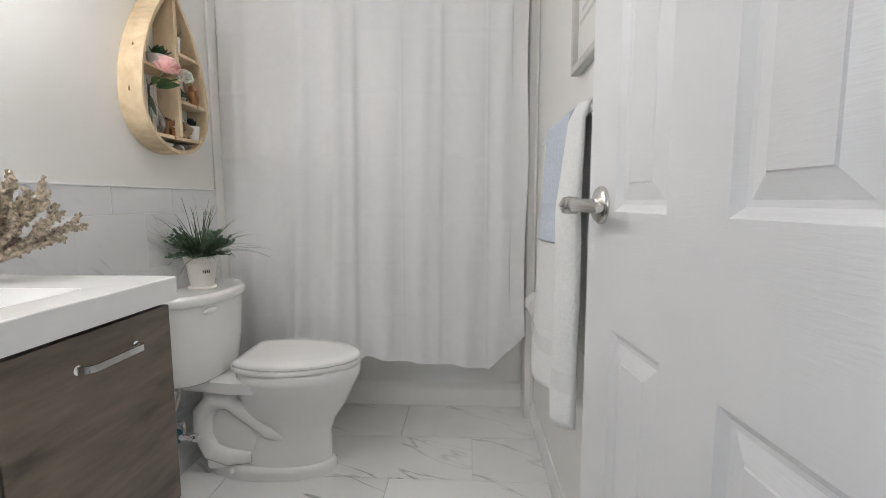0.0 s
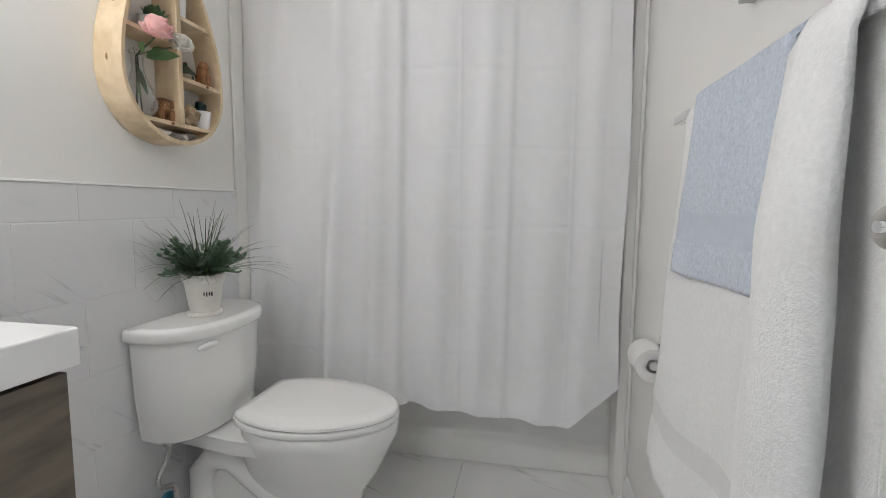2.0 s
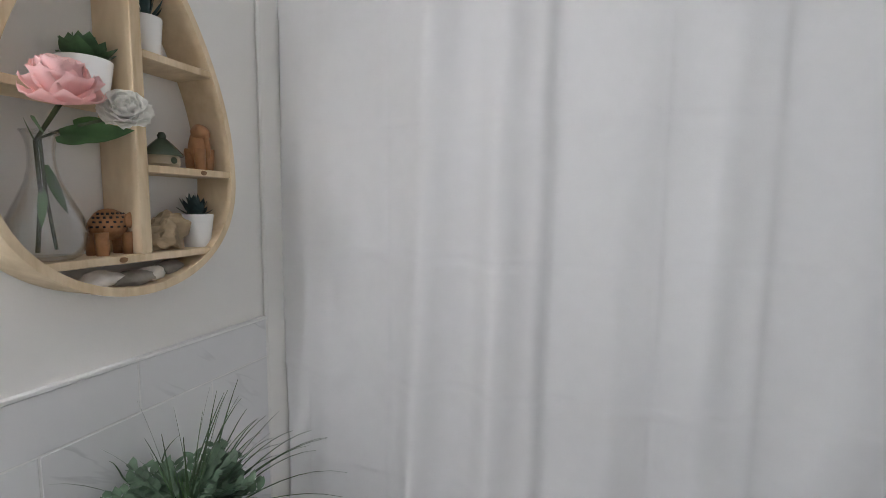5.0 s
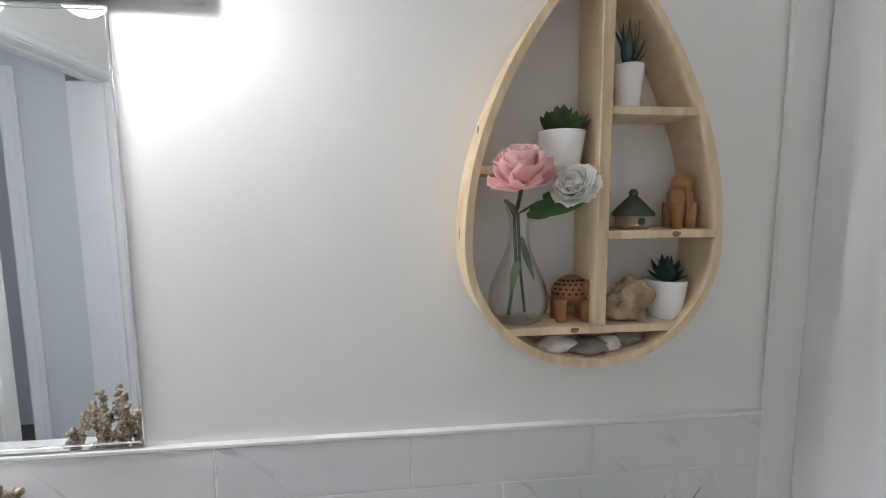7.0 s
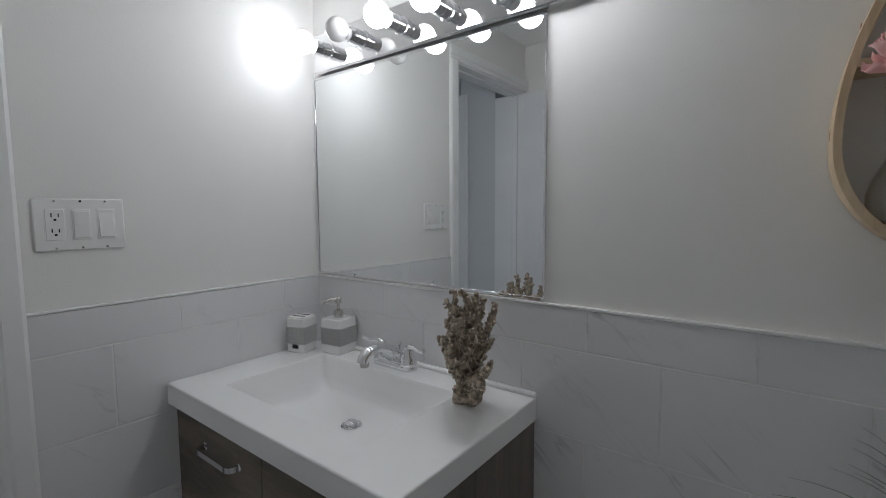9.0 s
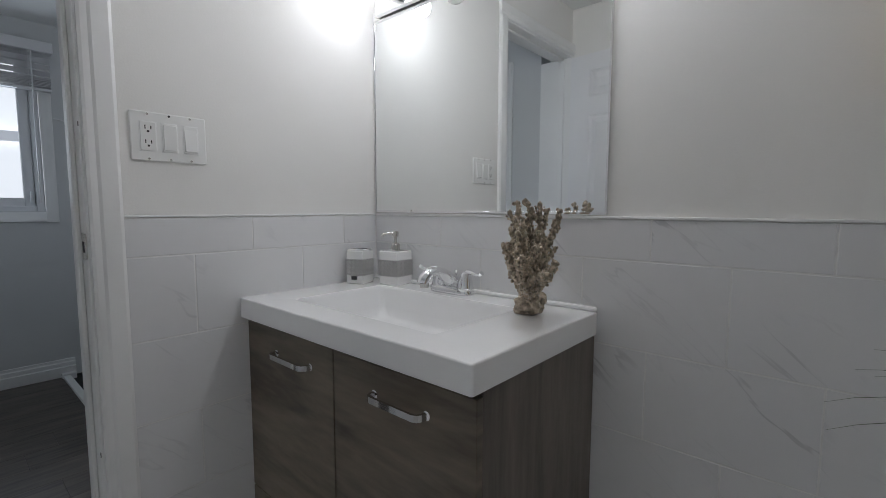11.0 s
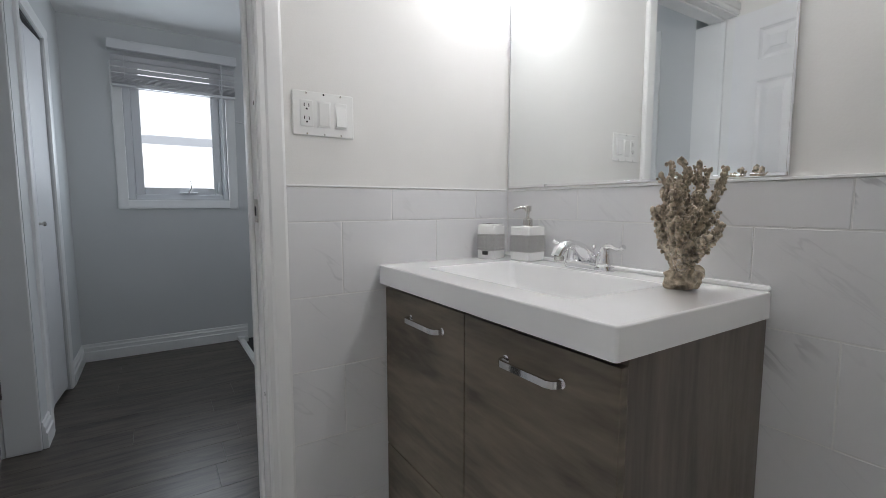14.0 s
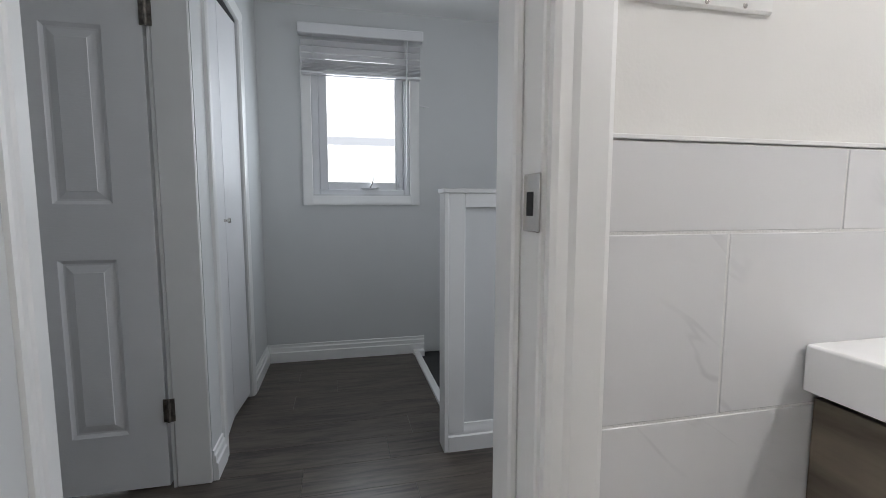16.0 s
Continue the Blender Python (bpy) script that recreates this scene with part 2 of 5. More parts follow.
_t.links.new(_mx.outputs[0], _out.inputs["Surface"])

for _m, _c in ((PINK, (0.97, 0.66, 0.62, 1)), (WHITE_PETAL, (0.97, 0.96, 0.92, 1))):
    _t = _m.node_tree
    _tl, _mx = _t.nodes.new("ShaderNodeBsdfTranslucent"), _t.nodes.new("ShaderNodeMixShader")
    _tl.inputs["Color"].default_value, _mx.inputs["Fac"].default_value = _c, 0.45
    _t.links.new(_t.nodes["Principled BSDF"].outputs[0], _mx.inputs[1])
    _t.links.new(_tl.outputs[0], _mx.inputs[2])
    _t.links.new(_mx.outputs[0], _t.nodes["Material Output"].inputs["Surface"])

# thin blown glass: clear, with a gloss that rises at the edges
THIN_GLASS = bpy.data.materials.new("thin_glass")
THIN_GLASS.use_nodes = True
_t = THIN_GLASS.node_tree
_tr, _gl, _fr, _mx = (_t.nodes.new("ShaderNode" + k) for k in ("BsdfTransparent", "BsdfGlossy", "LayerWeight", "MixShader"))
_tr.inputs["Color"].default_value, _gl.inputs["Roughness"].default_value, _fr.inputs["Blend"].default_value = (0.988, 0.992, 0.990, 1), 0.03, 0.5
_t.links.new(math_node(_t, "ADD", math_node(_t, "MULTIPLY", math_node(_t, "POWER", _fr.outputs["Facing"], 2.2), 0.80), 0.05), _mx.inputs["Fac"])
_t.links.new(_tr.outputs[0], _mx.inputs[1])
_t.links.new(_gl.outputs[0], _mx.inputs[2])
_t.links.new(_mx.outputs[0], _t.nodes["Material Output"].inputs["Surface"])

# embossed grain of the moulded doors
_t = DOOR.node_tree
_co, _mp, _n, _bp = (_t.nodes.new("ShaderNode" + k) for k in ("TexCoord", "Mapping", "TexNoise", "Bump"))
_mp.inputs["Scale"].default_value = (30, 30, 260)
_n.inputs["Scale"].default_value, _n.inputs["Detail"].default_value, _n.inputs["Distortion"].default_value = 1.0, 3, 0.6
_bp.inputs["Strength"].default_value, _bp.inputs["Distance"].default_value = 0.2, 0.002
_t.links.new(_co.outputs["Object"], _mp.inputs[0])
_t.links.new(_mp.outputs[0], _n.inputs["Vector"])
_t.links.new(_n.outputs["Fac"], _bp.inputs["Height"])
_t.links.new(_bp.outputs["Normal"], _t.nodes["Principled BSDF"].inputs["Normal"])

# ---- mesh helpers ----


def finish(bm, name, material, smooth=None):
    bmesh.ops.recalc_face_normals(bm, faces=bm.faces)
    me = bpy.data.meshes.new(name)
    bm.to_mesh(me)
    bm.free()
    for m in material if isinstance(material, (list, tuple)) else (material,):
        me.materials.append(m)
    if smooth is not None:
        me.polygons.foreach_set("use_smooth", [True] * len(me.polygons))
        me.set_sharp_from_angle(angle=radians(smooth))
    return me


def part(name, bm, material, parent=None, label="", smooth=42, at=None):
    ob = new(name, finish(bm, name, material, smooth))
    if parent is not None:
        ob.parent = parent
        ob.matrix_parent_inverse = parent.matrix_world.inverted() if at is None else Matrix()
    if at is not None:
        ob.matrix_basis = at
    if label:
        tagged(ob, label)
    return ob


def even(ob):
    """Shades by the larger faces, so that flat sides stay flat beside rounded edges."""
    ob.modifiers.new("even_normals", "WEIGHTED_NORMAL").keep_sharp = True
    return ob


def thing(name, base, label, category, group="", kind=""):
    ob = new(name)
    ob.empty_display_size = 0.05
    ob.matrix_world = base if isinstance(base, Matrix) else Matrix.Translation(base)
    bpy.context.view_layer.update()
    return tagged(ob, label, category, group, kind)


def box(lo, hi, bevel=0.0, seg=1, bm=None, m=None):
    bm = bm or bmesh.new()
    made = bmesh.ops.create_cube(bm, size=1.0)["verts"]
    for v in made:
        v.co = Vector([lo[k] + (v.co[k] + 0.5) * (hi[k] - lo[k]) for k in range(3)])
        if m:
            v.co = m @ v.co
    if bevel:
        edges = list({e for v in made for e in v.link_edges})
        bmesh.ops.bevel(bm, geom=edges, offset=bevel, segments=seg, profile=0.5, affect="EDGES")
    return bm


def tube(points, radius, sides=10, bm=None, caps=True):
    """A round bar along points; radius a number or one for each point."""
    bm = bm or bmesh.new()
    pts = [Vector(p) for p in points]
    rad = radius if isinstance(radius, (list, tuple)) else [radius] * len(pts)
    rings, up = [], None
    for i, p in enumerate(pts):
        d = (pts[min(i + 1, len(pts) - 1)] - pts[max(i - 1, 0)]).normalized()
        if up is None:
            up = d.orthogonal().normalized()
        up = (up - d * up.dot(d)).normalized()
        side = d.cross(up)
        rings.append([bm.verts.new(p + rad[i] * (math.cos(a) * up + math.sin(a) * side)) for a in [2 * math.pi * k / sides for k in range(sides)]])
    for a, b in zip(rings, rings[1:]):
        for k in range(sides):
            bm.faces.new((a[k], a[(k + 1) % sides], b[(k + 1) % sides], b[k]))
    if caps:
        bm.faces.new(rings[0][::-1])
        bm.faces.new(rings[-1])
    return bm


def lathe(profile, sides=32, bm=None, m=None):
    """Turns (radius, height) points round z."""
    bm = bm or bmesh.new()
    rings = []
    for r, z in profile:
        r = max(r, 1e-4)
        rings.append([bm.verts.new((m or Matrix()) @ Vector((r * math.cos(a), r * math.sin(a), z))) for a in [2 * math.pi * k / sides for k in range(sides)]])
    for a, b in zip(rings, rings[1:]):
        for k in range(sides):
            bm.faces.new((a[k], a[(k + 1) % sides], b[(k + 1) % sides], b[k]))
    bm.faces.new(rings[0][::-1])
    bm.faces.new(rings[-1])
    return bm


def loft(rings, closed_ends=True, bm=None, loop=True):
    bm = bm or bmesh.new()
    vs = [[bm.verts.new(p) for p in ring] for ring in rings]
    n = len(vs[0])
    for a, b in zip(vs, vs[1:]):
        for k in range(n if loop else n - 1):
            bm.faces.new((a[k], a[(k + 1) % n], b[(k + 1) % n], b[k]))
    if closed_ends and loop:
        bm.faces.new(vs[0][::-1])
        bm.faces.new(vs[-1])
    return bm


def lump(centre, size, seed, rough=0.25, sub=3, bm=None):
    """A stone: a ball pushed in and out by noise."""
    bm = bm or bmesh.new()
    for v in bmesh.ops.create_icosphere(bm, subdivisions=sub, radius=1.0)["verts"]:
        k = 1 + rough * (noise.noise(v.co * 1.3 + Vector((seed, 0, 0))) + 0.5 * noise.noise(v.co * 3 + Vector((0, seed, 0))))
        v.co = Vector(centre) + Vector([v.co[a] * k * size[a] for a in range(3)])
    return bm


def extrude_profile(profile, a, b, out, up=Vector((0, 0, 1))):
    """A moulding from a to b: profile points (outwards, upwards)."""
    a, b, out = Vector(a), Vector(b), Vector(out)
    return loft([[p + out * u + up * v for u, v in profile] for p in (a, b)])


BASE_PROFILE = [(0, 0), (0.013, 0), (0.013, 0.055), (0.010, 0.062), (0.010, 0.078), (0.006, 0.084), (0.006, 0.095), (0, 0.098)]
HALL_BASE = [(0, 0), (0.019, 0), (0.019, 0.068), (0.012, 0.074), (0.012, 0.098), (0.006, 0.106), (0.006, 0.122), (0, 0.125)]


def structure(name, bm, material, label="", category="", smooth=30):
    return tagged(part(name, bm, material, smooth=smooth), label, category, kind="structure")


# ---- the shell ----
W, S, E, TUB_Y, TOP = -1.165, 0.195, 0.345, 2.365, 2.33
HY, HX, FAR, HTOP = -1.25, 0.36, -2.62, 2.40
JL, JR, HEAD = -0.343, 0.339, 2.065

structure("wall_west", box((W - 0.12, S - 0.12, 0), (W, 3.2, TOP)), PAINT, "off-white painted wall above a tiled dado", "wall")
structure("wall_east", box((E, S - 0.12, 0), (E + 0.12, 3.2, TOP)), PAINT, "off-white painted wall beside the tub", "wall")
structure("wall_north", box((W - 0.12, 3.12, 0), (E + 0.12, 3.24, TOP)), PAINT, "plain wall behind the bathtub", "wall")
bm = box((W, S - 0.12, 0), (JL - 0.02, S, TOP))
box((JL - 0.02, S - 0.12, HEAD + 0.02), (E, S, TOP), bm=bm)
structure("wall_south", bm, PAINT, "off-white painted wall with the doorway", "wall")
structure("ceiling", box((W - 0.12, S - 0.12, TOP), (E + 0.12, 3.24, TOP + 0.1)), CEILING, "plain white bathroom ceiling", "ceiling")
structure("floor", box((W - 0.12, S - 0.12, -0.10), (E + 0.12, 3.24, -0.006)), GROUT, "pale grout bed under marble-look floor tiles", "floor")

# pilasters at the edge of the tub surround
structure("trim_west", box((W + 0.0005, 2.05, 0), (W + 0.012, 2.36, TOP), 0.004), PAINT, "narrow painted strip beside the shower curtain", "trim")
structure("trim_east", box((E - 0.014, 2.22, 0), (E - 0.001, 2.27, TOP), 0.005), PAINT, "narrow painted strip beside the shower curtain", "trim")
structure("baseboard_east", extrude_profile(BASE_PROFILE, (E, S + 0.02, 0), (E, 2.22, 0), (-1, 0, 0)), TRIM, "white moulded baseboard", "baseboard")

# dado cap line
structure("trim_dado_west", box((W, S + 0.011, 1.163), (W + 0.0125, 2.05, 1.169), 0.001), TRIM, "thin white caulk edge over the wall tiles", "trim")
structure("trim_dado_south", box((W + 0.0105, S, 1.164), (-0.405, S + 0.0105, 1.169), 0.001), TRIM, "thin white caulk edge over the wall tiles", "trim")

# door frame
jamb = thing("door_frame", (0, S, 0), "white painted wooden door frame with a steel strike plate", "door frame", kind="structure")
for nm, lo, hi in (("jamb", (JL - 0.02, S - 0.125, 0), (JL, S + 0.004, HEAD)), ("jamb", (JR, S - 0.20, 0), (JR + 0.02, S + 0.004, HEAD)), ("head_jamb", (JL - 0.02, S - 0.125, HEAD), (JR + 0.02, S + 0.004, HEAD + 0.02))):
    part(nm, box(lo, hi, 0.002), TRIM, jamb, smooth=18)
for lo, hi in (((JL, S - 0.075, 0), (JL + 0.011, S - 0.04, HEAD)), ((JR - 0.011, S - 0.075, 0), (JR, S - 0.04, HEAD)), ((JL + 0.011, S - 0.075, HEAD - 0.011), (JR - 0.011, S - 0.04, HEAD))):
    part("door_stop", box(lo, hi, 0.003), TRIM, jamb, smooth=18)
CAS = [(0, 0), (0.009, 0), (0.012, 0.006), (0.012, 0.018), (0.016, 0.024), (0.016, 0.055), (0.012, 0.062), (0, 0.064)]
part("casing", extrude_profile(CAS, (JL - 0.006, S + 0.004, 0), (JL - 0.006, S + 0.004, HEAD + 0.006), (0, 1, 0), Vector((-1, 0, 0))), TRIM, jamb, smooth=18)
part("casing", extrude_profile(CAS, (JL - 0.07, S + 0.004, HEAD + 0.006), (E - 0.001, S + 0.004, HEAD + 0.006), (0, 1, 0)), TRIM, jamb, smooth=18)
part("hall_casing", extrude_profile(CAS, (JL - 0.006, S - 0.125, 0), (JL - 0.006, S - 0.125, HEAD + 0.006), (0, -1, 0), Vector((-1, 0, 0))), TRIM, jamb, smooth=18)
part("hall_casing", extrude_profile(CAS, (JL - 0.07, S - 0.125, HEAD + 0.006), (JR, S - 0.125, HEAD + 0.006), (0, -1, 0)), TRIM, jamb, smooth=18)
structure("hall_wall_return", box((JR + 0.003, -0.262, 0), (JR + 0.12, S - 0.2, HTOP)), HALL_PAINT, "pale painted wall end beside the doorway", "wall")
back = thing("hall_opening_frame", (JR, -0.23, 0), "glossy white casing on the wall end in the hall", "door frame", kind="structure")
part("casing", extrude_profile(CAS, (JR + 0.003, -0.204, 0), (JR + 0.003, -0.204, 2.12), (-1, 0, 0), Vector((0, -1, 0))), TRIM, back, smooth=18)
part("jamb", box((JR - 0.002, -0.280, 0), (JR + 0.12, -0.2625, 2.12), 0.002), TRIM, back, smooth=18)
strike = part("strike_plate", box((JL, S - 0.032, 1.072), (JL + 0.0025, S + 0.006, 1.130), 0.001), NICKEL, jamb, "worn satin steel strike plate")
part("latch_hole", box((JL + 0.0024, S - 0.022, 1.088), (JL + 0.0032, S - 0.008, 1.112)), DARK, strike)
for z in (0.62, 1.36):
    part("screw_hole", box((JL, S + 0.0, z), (JL + 0.001, S + 0.004, z + 0.010)), DARK, jamb)


# ---- panel doors ----
def panel_door(name, width, height, m, label, rows, stile=0.115, mid=0.115, thick=0.035, hinge_zs=(), category="door"):
    """A moulded panel door: x runs from the hinge edge, its faces look along -y and +y."""
    d = thing(name, m, label, category, kind="structure")
    bm = bmesh.new()
    xs = [0, stile, (width - mid) / 2, (width + mid) / 2, width - stile, width]
    zs = sorted({0.0, height, *[z for r in rows for z in r]})
    for side in (0, 1):
        y = 0.0 if side == 0 else thick
        n = -1 if side == 0 else 1
        grid = [[bm.verts.new((x, y, z)) for x in xs] for z in zs]
        for i in range(len(zs) - 1):
            for k in range(len(xs) - 1):
                ring = [grid[i][k], grid[i][k + 1], grid[i + 1][k + 1], grid[i + 1][k]]
                if k in (1, 3) and (zs[i], zs[i + 1]) in rows:
                    x0, x1, z0, z1 = xs[k], xs[k + 1], zs[i], zs[i + 1]
                    prev = ring
                    for inset, depth in ((0.004, 0.0035), (0.012, 0.009), (0.019, 0.0095), (0.044, 0.0025), (0.046, 0.0005)):
                        nxt = [bm.verts.new((x, y - n * depth, z)) for x, z in ((x0 + inset, z0 + inset), (x1 - inset, z0 + inset), (x1 - inset, z1 - inset), (x0 + inset, z1 - inset))]
                        for q in range(4):
                            bm.faces.new((prev[q], prev[(q + 1) % 4], nxt[(q + 1) % 4], nxt[q]))
                        prev = nxt
                    bm.faces.new(prev)
                else:
                    bm.faces.new(ring)
    bmesh.ops.remove_doubles(bm, verts=bm.verts, dist=1e-6)
    rim = [(x, z) for x in xs for z in (zs[0],)] + [(xs[-1], z) for z in zs[1:]] + [(x, zs[-1]) for x in xs[-2::-1]] + [(xs[0], z) for z in zs[-2:0:-1]]
    look_up = {(round(v.co.x, 5), round(v.co.y, 5), round(v.co.z, 5)): v for v in bm.verts}
    for (xa, za), (xb, zb) in zip(rim, rim[1:] + rim[:1]):
        bm.faces.new([look_up[(round(x, 5), round(y, 5), round(z, 5))] for x, y, z in ((xa, 0, za), (xb, 0, zb), (xb, thick, zb), (xa, thick, za))])
    part("leaf", bm, DOOR, d, smooth=None, at=Matrix())
    for z in hinge_zs:
        hb = tube([(-0.006, -0.006, z), (-0.006, -0.006, z + 0.09)], 0.006, 12)
        box((-0.004, -0.004, z), (0.03, -0.001, z + 0.09), bm=hb)
        part("hinge", hb, NICKEL, d, "tarnished steel butt hinge", at=Matrix())
    return d


SIX = [(0.22, 0.885), (1.085, 1.70), (1.80, 1.945)]
door = panel_door("door_1", 0.682, 2.035, pose(0.338, 0.215, 0.012, 0, 0, 95.2), "white moulded six-panel door standing open against the wall", SIX, stile=0.118, mid=0.122, hinge_zs=(0.2, 1.0, 1.78))


def lever(d, side, x, z, thick=0.035):
    """A lever handle with a round rose; side +1 is the face along +y."""
    y0 = thick if side > 0 else 0.0
    m = Matrix.Translation((x, y0, z)) @ Matrix.Rotation(radians(-90 * side), 4, "X")
    h = part("door_handle", lathe([(0.0, 0), (0.034, 0), (0.034, 0.004), (0.030, 0.009), (0.016, 0.013), (0.012, 0.016), (0.011, 0.045), (0.013, 0.050), (0.0, 0.050)], 32, m=m), NICKEL, d, "satin nickel lever handle", at=Matrix())
    pts = [(x, y0 + side * 0.052, z), (x - 0.02, y0 + side * 0.056, z + 0.001), (x - 0.05, y0 + side * 0.055, z), (x - 0.085, y0 + side * 0.050, z - 0.002), (x - 0.108, y0 + side * 0.046, z - 0.003)]
    part("lever", tube(pts, [0.014, 0.012, 0.010, 0.010, 0.007], 14), NICKEL, h, at=Matrix())
    part("neck", lathe([(0.0, 0.045), (0.015, 0.045), (0.016, 0.060), (0.014, 0.070), (0.008, 0.073), (0.0, 0.073)], 24, m=m), NICKEL, h, at=Matrix())
    part("privacy_button", lathe([(0.0, 0.072), (0.005, 0.072), (0.004, 0.077), (0.0, 0.077)], 12, m=m), CHROME, h, at=Matrix())


lever(door, 1, 0.682 - 0.062, 1.095)
lever(door, -1, 0.682 - 0.062, 1.095)
part("latch", box((0.681, 0.007, 1.065), (0.6835, 0.028, 1.125), 0.001), NICKEL, door, "steel latch plate", at=Matrix())

# ---- bathtub and shower curtain ----
tub = thing("bathtub", (-0.41, TUB_Y, 0), "white enamelled bathtub with a stepped apron behind the curtain", "bathtub")
x0, x1 = W + 0.002, E - 0.002
apron = [(0.0, 0.0), (0.0, 0.085), (0.006, 0.10), (0.020, 0.115), (0.030, 0.130), (0.034, 0.37), (0.024, 0.392), (0.045, 0.400), (0.10, 0.400), (0.13, 0.37), (0.18, 0.10), (0.26, 0.07), (0.48, 0.07), (0.56, 0.10), (0.62, 0.37), (0.65, 0.400), (0.745, 0.400), (0.745, 0.0)]
part("apron", loft([[(x, TUB_Y + a, z) for a, z in apron[:6] + [(0.06, 0.37), (0.06, 0.0)]] for x in (x0, x1)]), TUB, tub, smooth=40)
part("basin", loft([[(x, TUB_Y + a, z) for a, z in [(0.061, 0.0), (0.036, 0.371)] + apron[6:]] for x in (x0, x0 + 0.09, x1 - 0.09, x1)]), TUB, tub, smooth=40)


structure("trim_tub_corner", box((E - 0.046, 2.240, 0.0), (E - 0.0005, 2.360, TOP - 0.001), 0.004), PAINT, "painted wall return beside the shower", "trim")


def curtain_y(x):
    k = min(1, max(0, (x + 0.60) / 0.85))
    return 2.112 + 0.085 * k * k * (3 - 2 * k)


FOLDS = ((-1.02, 0.018, 0.050), (-0.775, 0.055, 0.040), (-0.610, 0.045, 0.044), (-0.365, 0.026, 0.046), (-0.215, 0.014, 0.036), (0.035, 0.020, 0.050), (0.165, 0.016, 0.036))


def hem_z(x):
    """Height of the lower edge: a shorter panel at the wall, a turned-up corner at the free end."""
    if x < -0.50:
        return 0.338 + 0.01 * math.sin(9 * x)
    if x < 0.117:
        return 0.360 - 0.125 * (x + 0.49)
    return 0.284 + 0.165 * (x - 0.117) / 0.173


def curtain_point(u, v):
    """u along the rail, v down the cloth."""
    x = -1.1515 + u * 1.4415
    hem = hem_z(x)
    z = 2.14 + (hem - 2.14) * v
    amp = 0.55 + 0.45 * v
    y = curtain_y(x)
    tilt = 0.03 * (z - 1.0)
    f = 0.0045 * math.sin(x * 31.0 + 1.0 + 0.4 * z) + 0.002 * math.sin(x * 63 + 2.0)
    # soft standing folds
    for xc, d, w in FOLDS:
        s = (x - xc - tilt + 0.006 * math.sin(4 * z + xc * 9)) / w
        f += d * math.exp(-s * s)
    # two overlapping pleats
    for xc, d in ((-0.515, 0.030), (-0.118, 0.014)):
        s = (x - xc - 0.4 * tilt) / 0.012
        f += d * (0.5 - 0.5 * math.tanh(s)) * math.exp(-max(0.0, xc - x) / 0.12)
        f -= 0.5 * d * (0.5 + 0.5 * math.tanh(s)) * math.exp(-max(0.0, x - xc) / 0.10)
    y -= f * amp
    # creases from the packet
    for zc in (0.55, 0.81, 1.035, 1.32, 1.60, 1.88):
        zz = zc + 0.006 * math.sin(9 * x + zc * 7)
        k = 0.5 + 0.5 * noise.noise(Vector((x * 5, zc * 9, 7.0)))
        y -= 0.0060 * k * math.exp(-((z - zz) / 0.005) ** 2)
    for xc in (-0.86, -0.30, 0.10):
        y -= 0.0015 * math.exp(-((x - xc) / 0.005) ** 2)
    # wrinkles towards the hem
    y -= 0.0035 * noise.noise(Vector((x * 9, z * 7, 1.5))) * v + 0.0016 * noise.noise(Vector((x * 26, z * 20, 4.0))) * (0.3 + v)
    x += 0.006 * math.sin(z * 6) * (1 if u > 0.5 else -0.6) * (0 if 0.05 < u < 0.95 else 1)
    return (x, y, z)


curtain = thing("shower_curtain", (-0.41, 2.2, 0.3), "white polyester shower curtain with packet creases, drawn closed", "shower curtain")
NU, NV = 300, 200
bm = bmesh.new()
us = [k / NU for k in range(NU + 1)]
rows_ = [[bm.verts.new(curtain_point(u, j / NV)) for u in us] for j in range(NV + 1)]
for a, b in zip(rows_, rows_[1:]):
    for k in range(NU):
        bm.faces.new((a[k], a[k + 1], b[k + 1], b[k]))
cloth = part("cloth", bm, CURTAIN, curtain, smooth=180)
sol = cloth.modifiers.new("thickness", "SOLIDIFY")
sol.thickness = 0.0012
bm = bmesh.new()
hemrow = []
for u in us[::3]:
    x, y, z = curtain_point(u, 0.985)
    xb, yb, zb = curtain_point(u, 1.0)
    hemrow.append([(x, y - 0.0016, z), (xb, yb - 0.0022, zb - 0.002), (xb, yb + 0.002, zb - 0.002), (x, y + 0.0016, z)])
part("hem", loft(hemrow), CURTAIN, curtain, smooth=60)
rail = thing("curtain_rod", (-0.41, 2.2, 2.15), "plain chrome rod that carries the shower curtain", "rod")
part("rod", tube([(x, curtain_y(x), 2.155) for x in [W + (E - W) * k / 12 for k in range(13)]], 0.012, 14), CHROME, rail)
for k in range(12):
    x = -1.11 + k * 1.39 / 11
    y = curtain_y(x)
    part("ring", tube([(x, y + 0.018 * math.cos(a), 2.150 + 0.018 * math.sin(a)) for a in [2 * math.pi * q / 14 for q in range(15)]], 0.002, 6), CHROME, curtain)

# ---- vanity ----
VF, VY0, VY1 = -0.688, S + 0.012, 1.004
vanity = thing("vanity_cabinet", (-0.92, 0.6, 0), "grey-brown wood-grain vanity cabinet with two doors and chrome pulls", "cabinet")
bm = box((W + 0.012, VY1 - 0.018, 0.0), (VF - 0.018, VY1, 0.8885), 0.001)
part("side_panel", bm, VANITY_SIDE, vanity)
part("side_panel", box((W + 0.012, VY0, 0.0), (VF - 0.018, VY0 + 0.018, 0.8885), 0.001), VANITY_SIDE, vanity)
part("back_panel", box((W + 0.012, VY0 + 0.018, 0.05), (W + 0.022, VY1 - 0.018, 0.8885)), VANITY_SIDE, vanity)
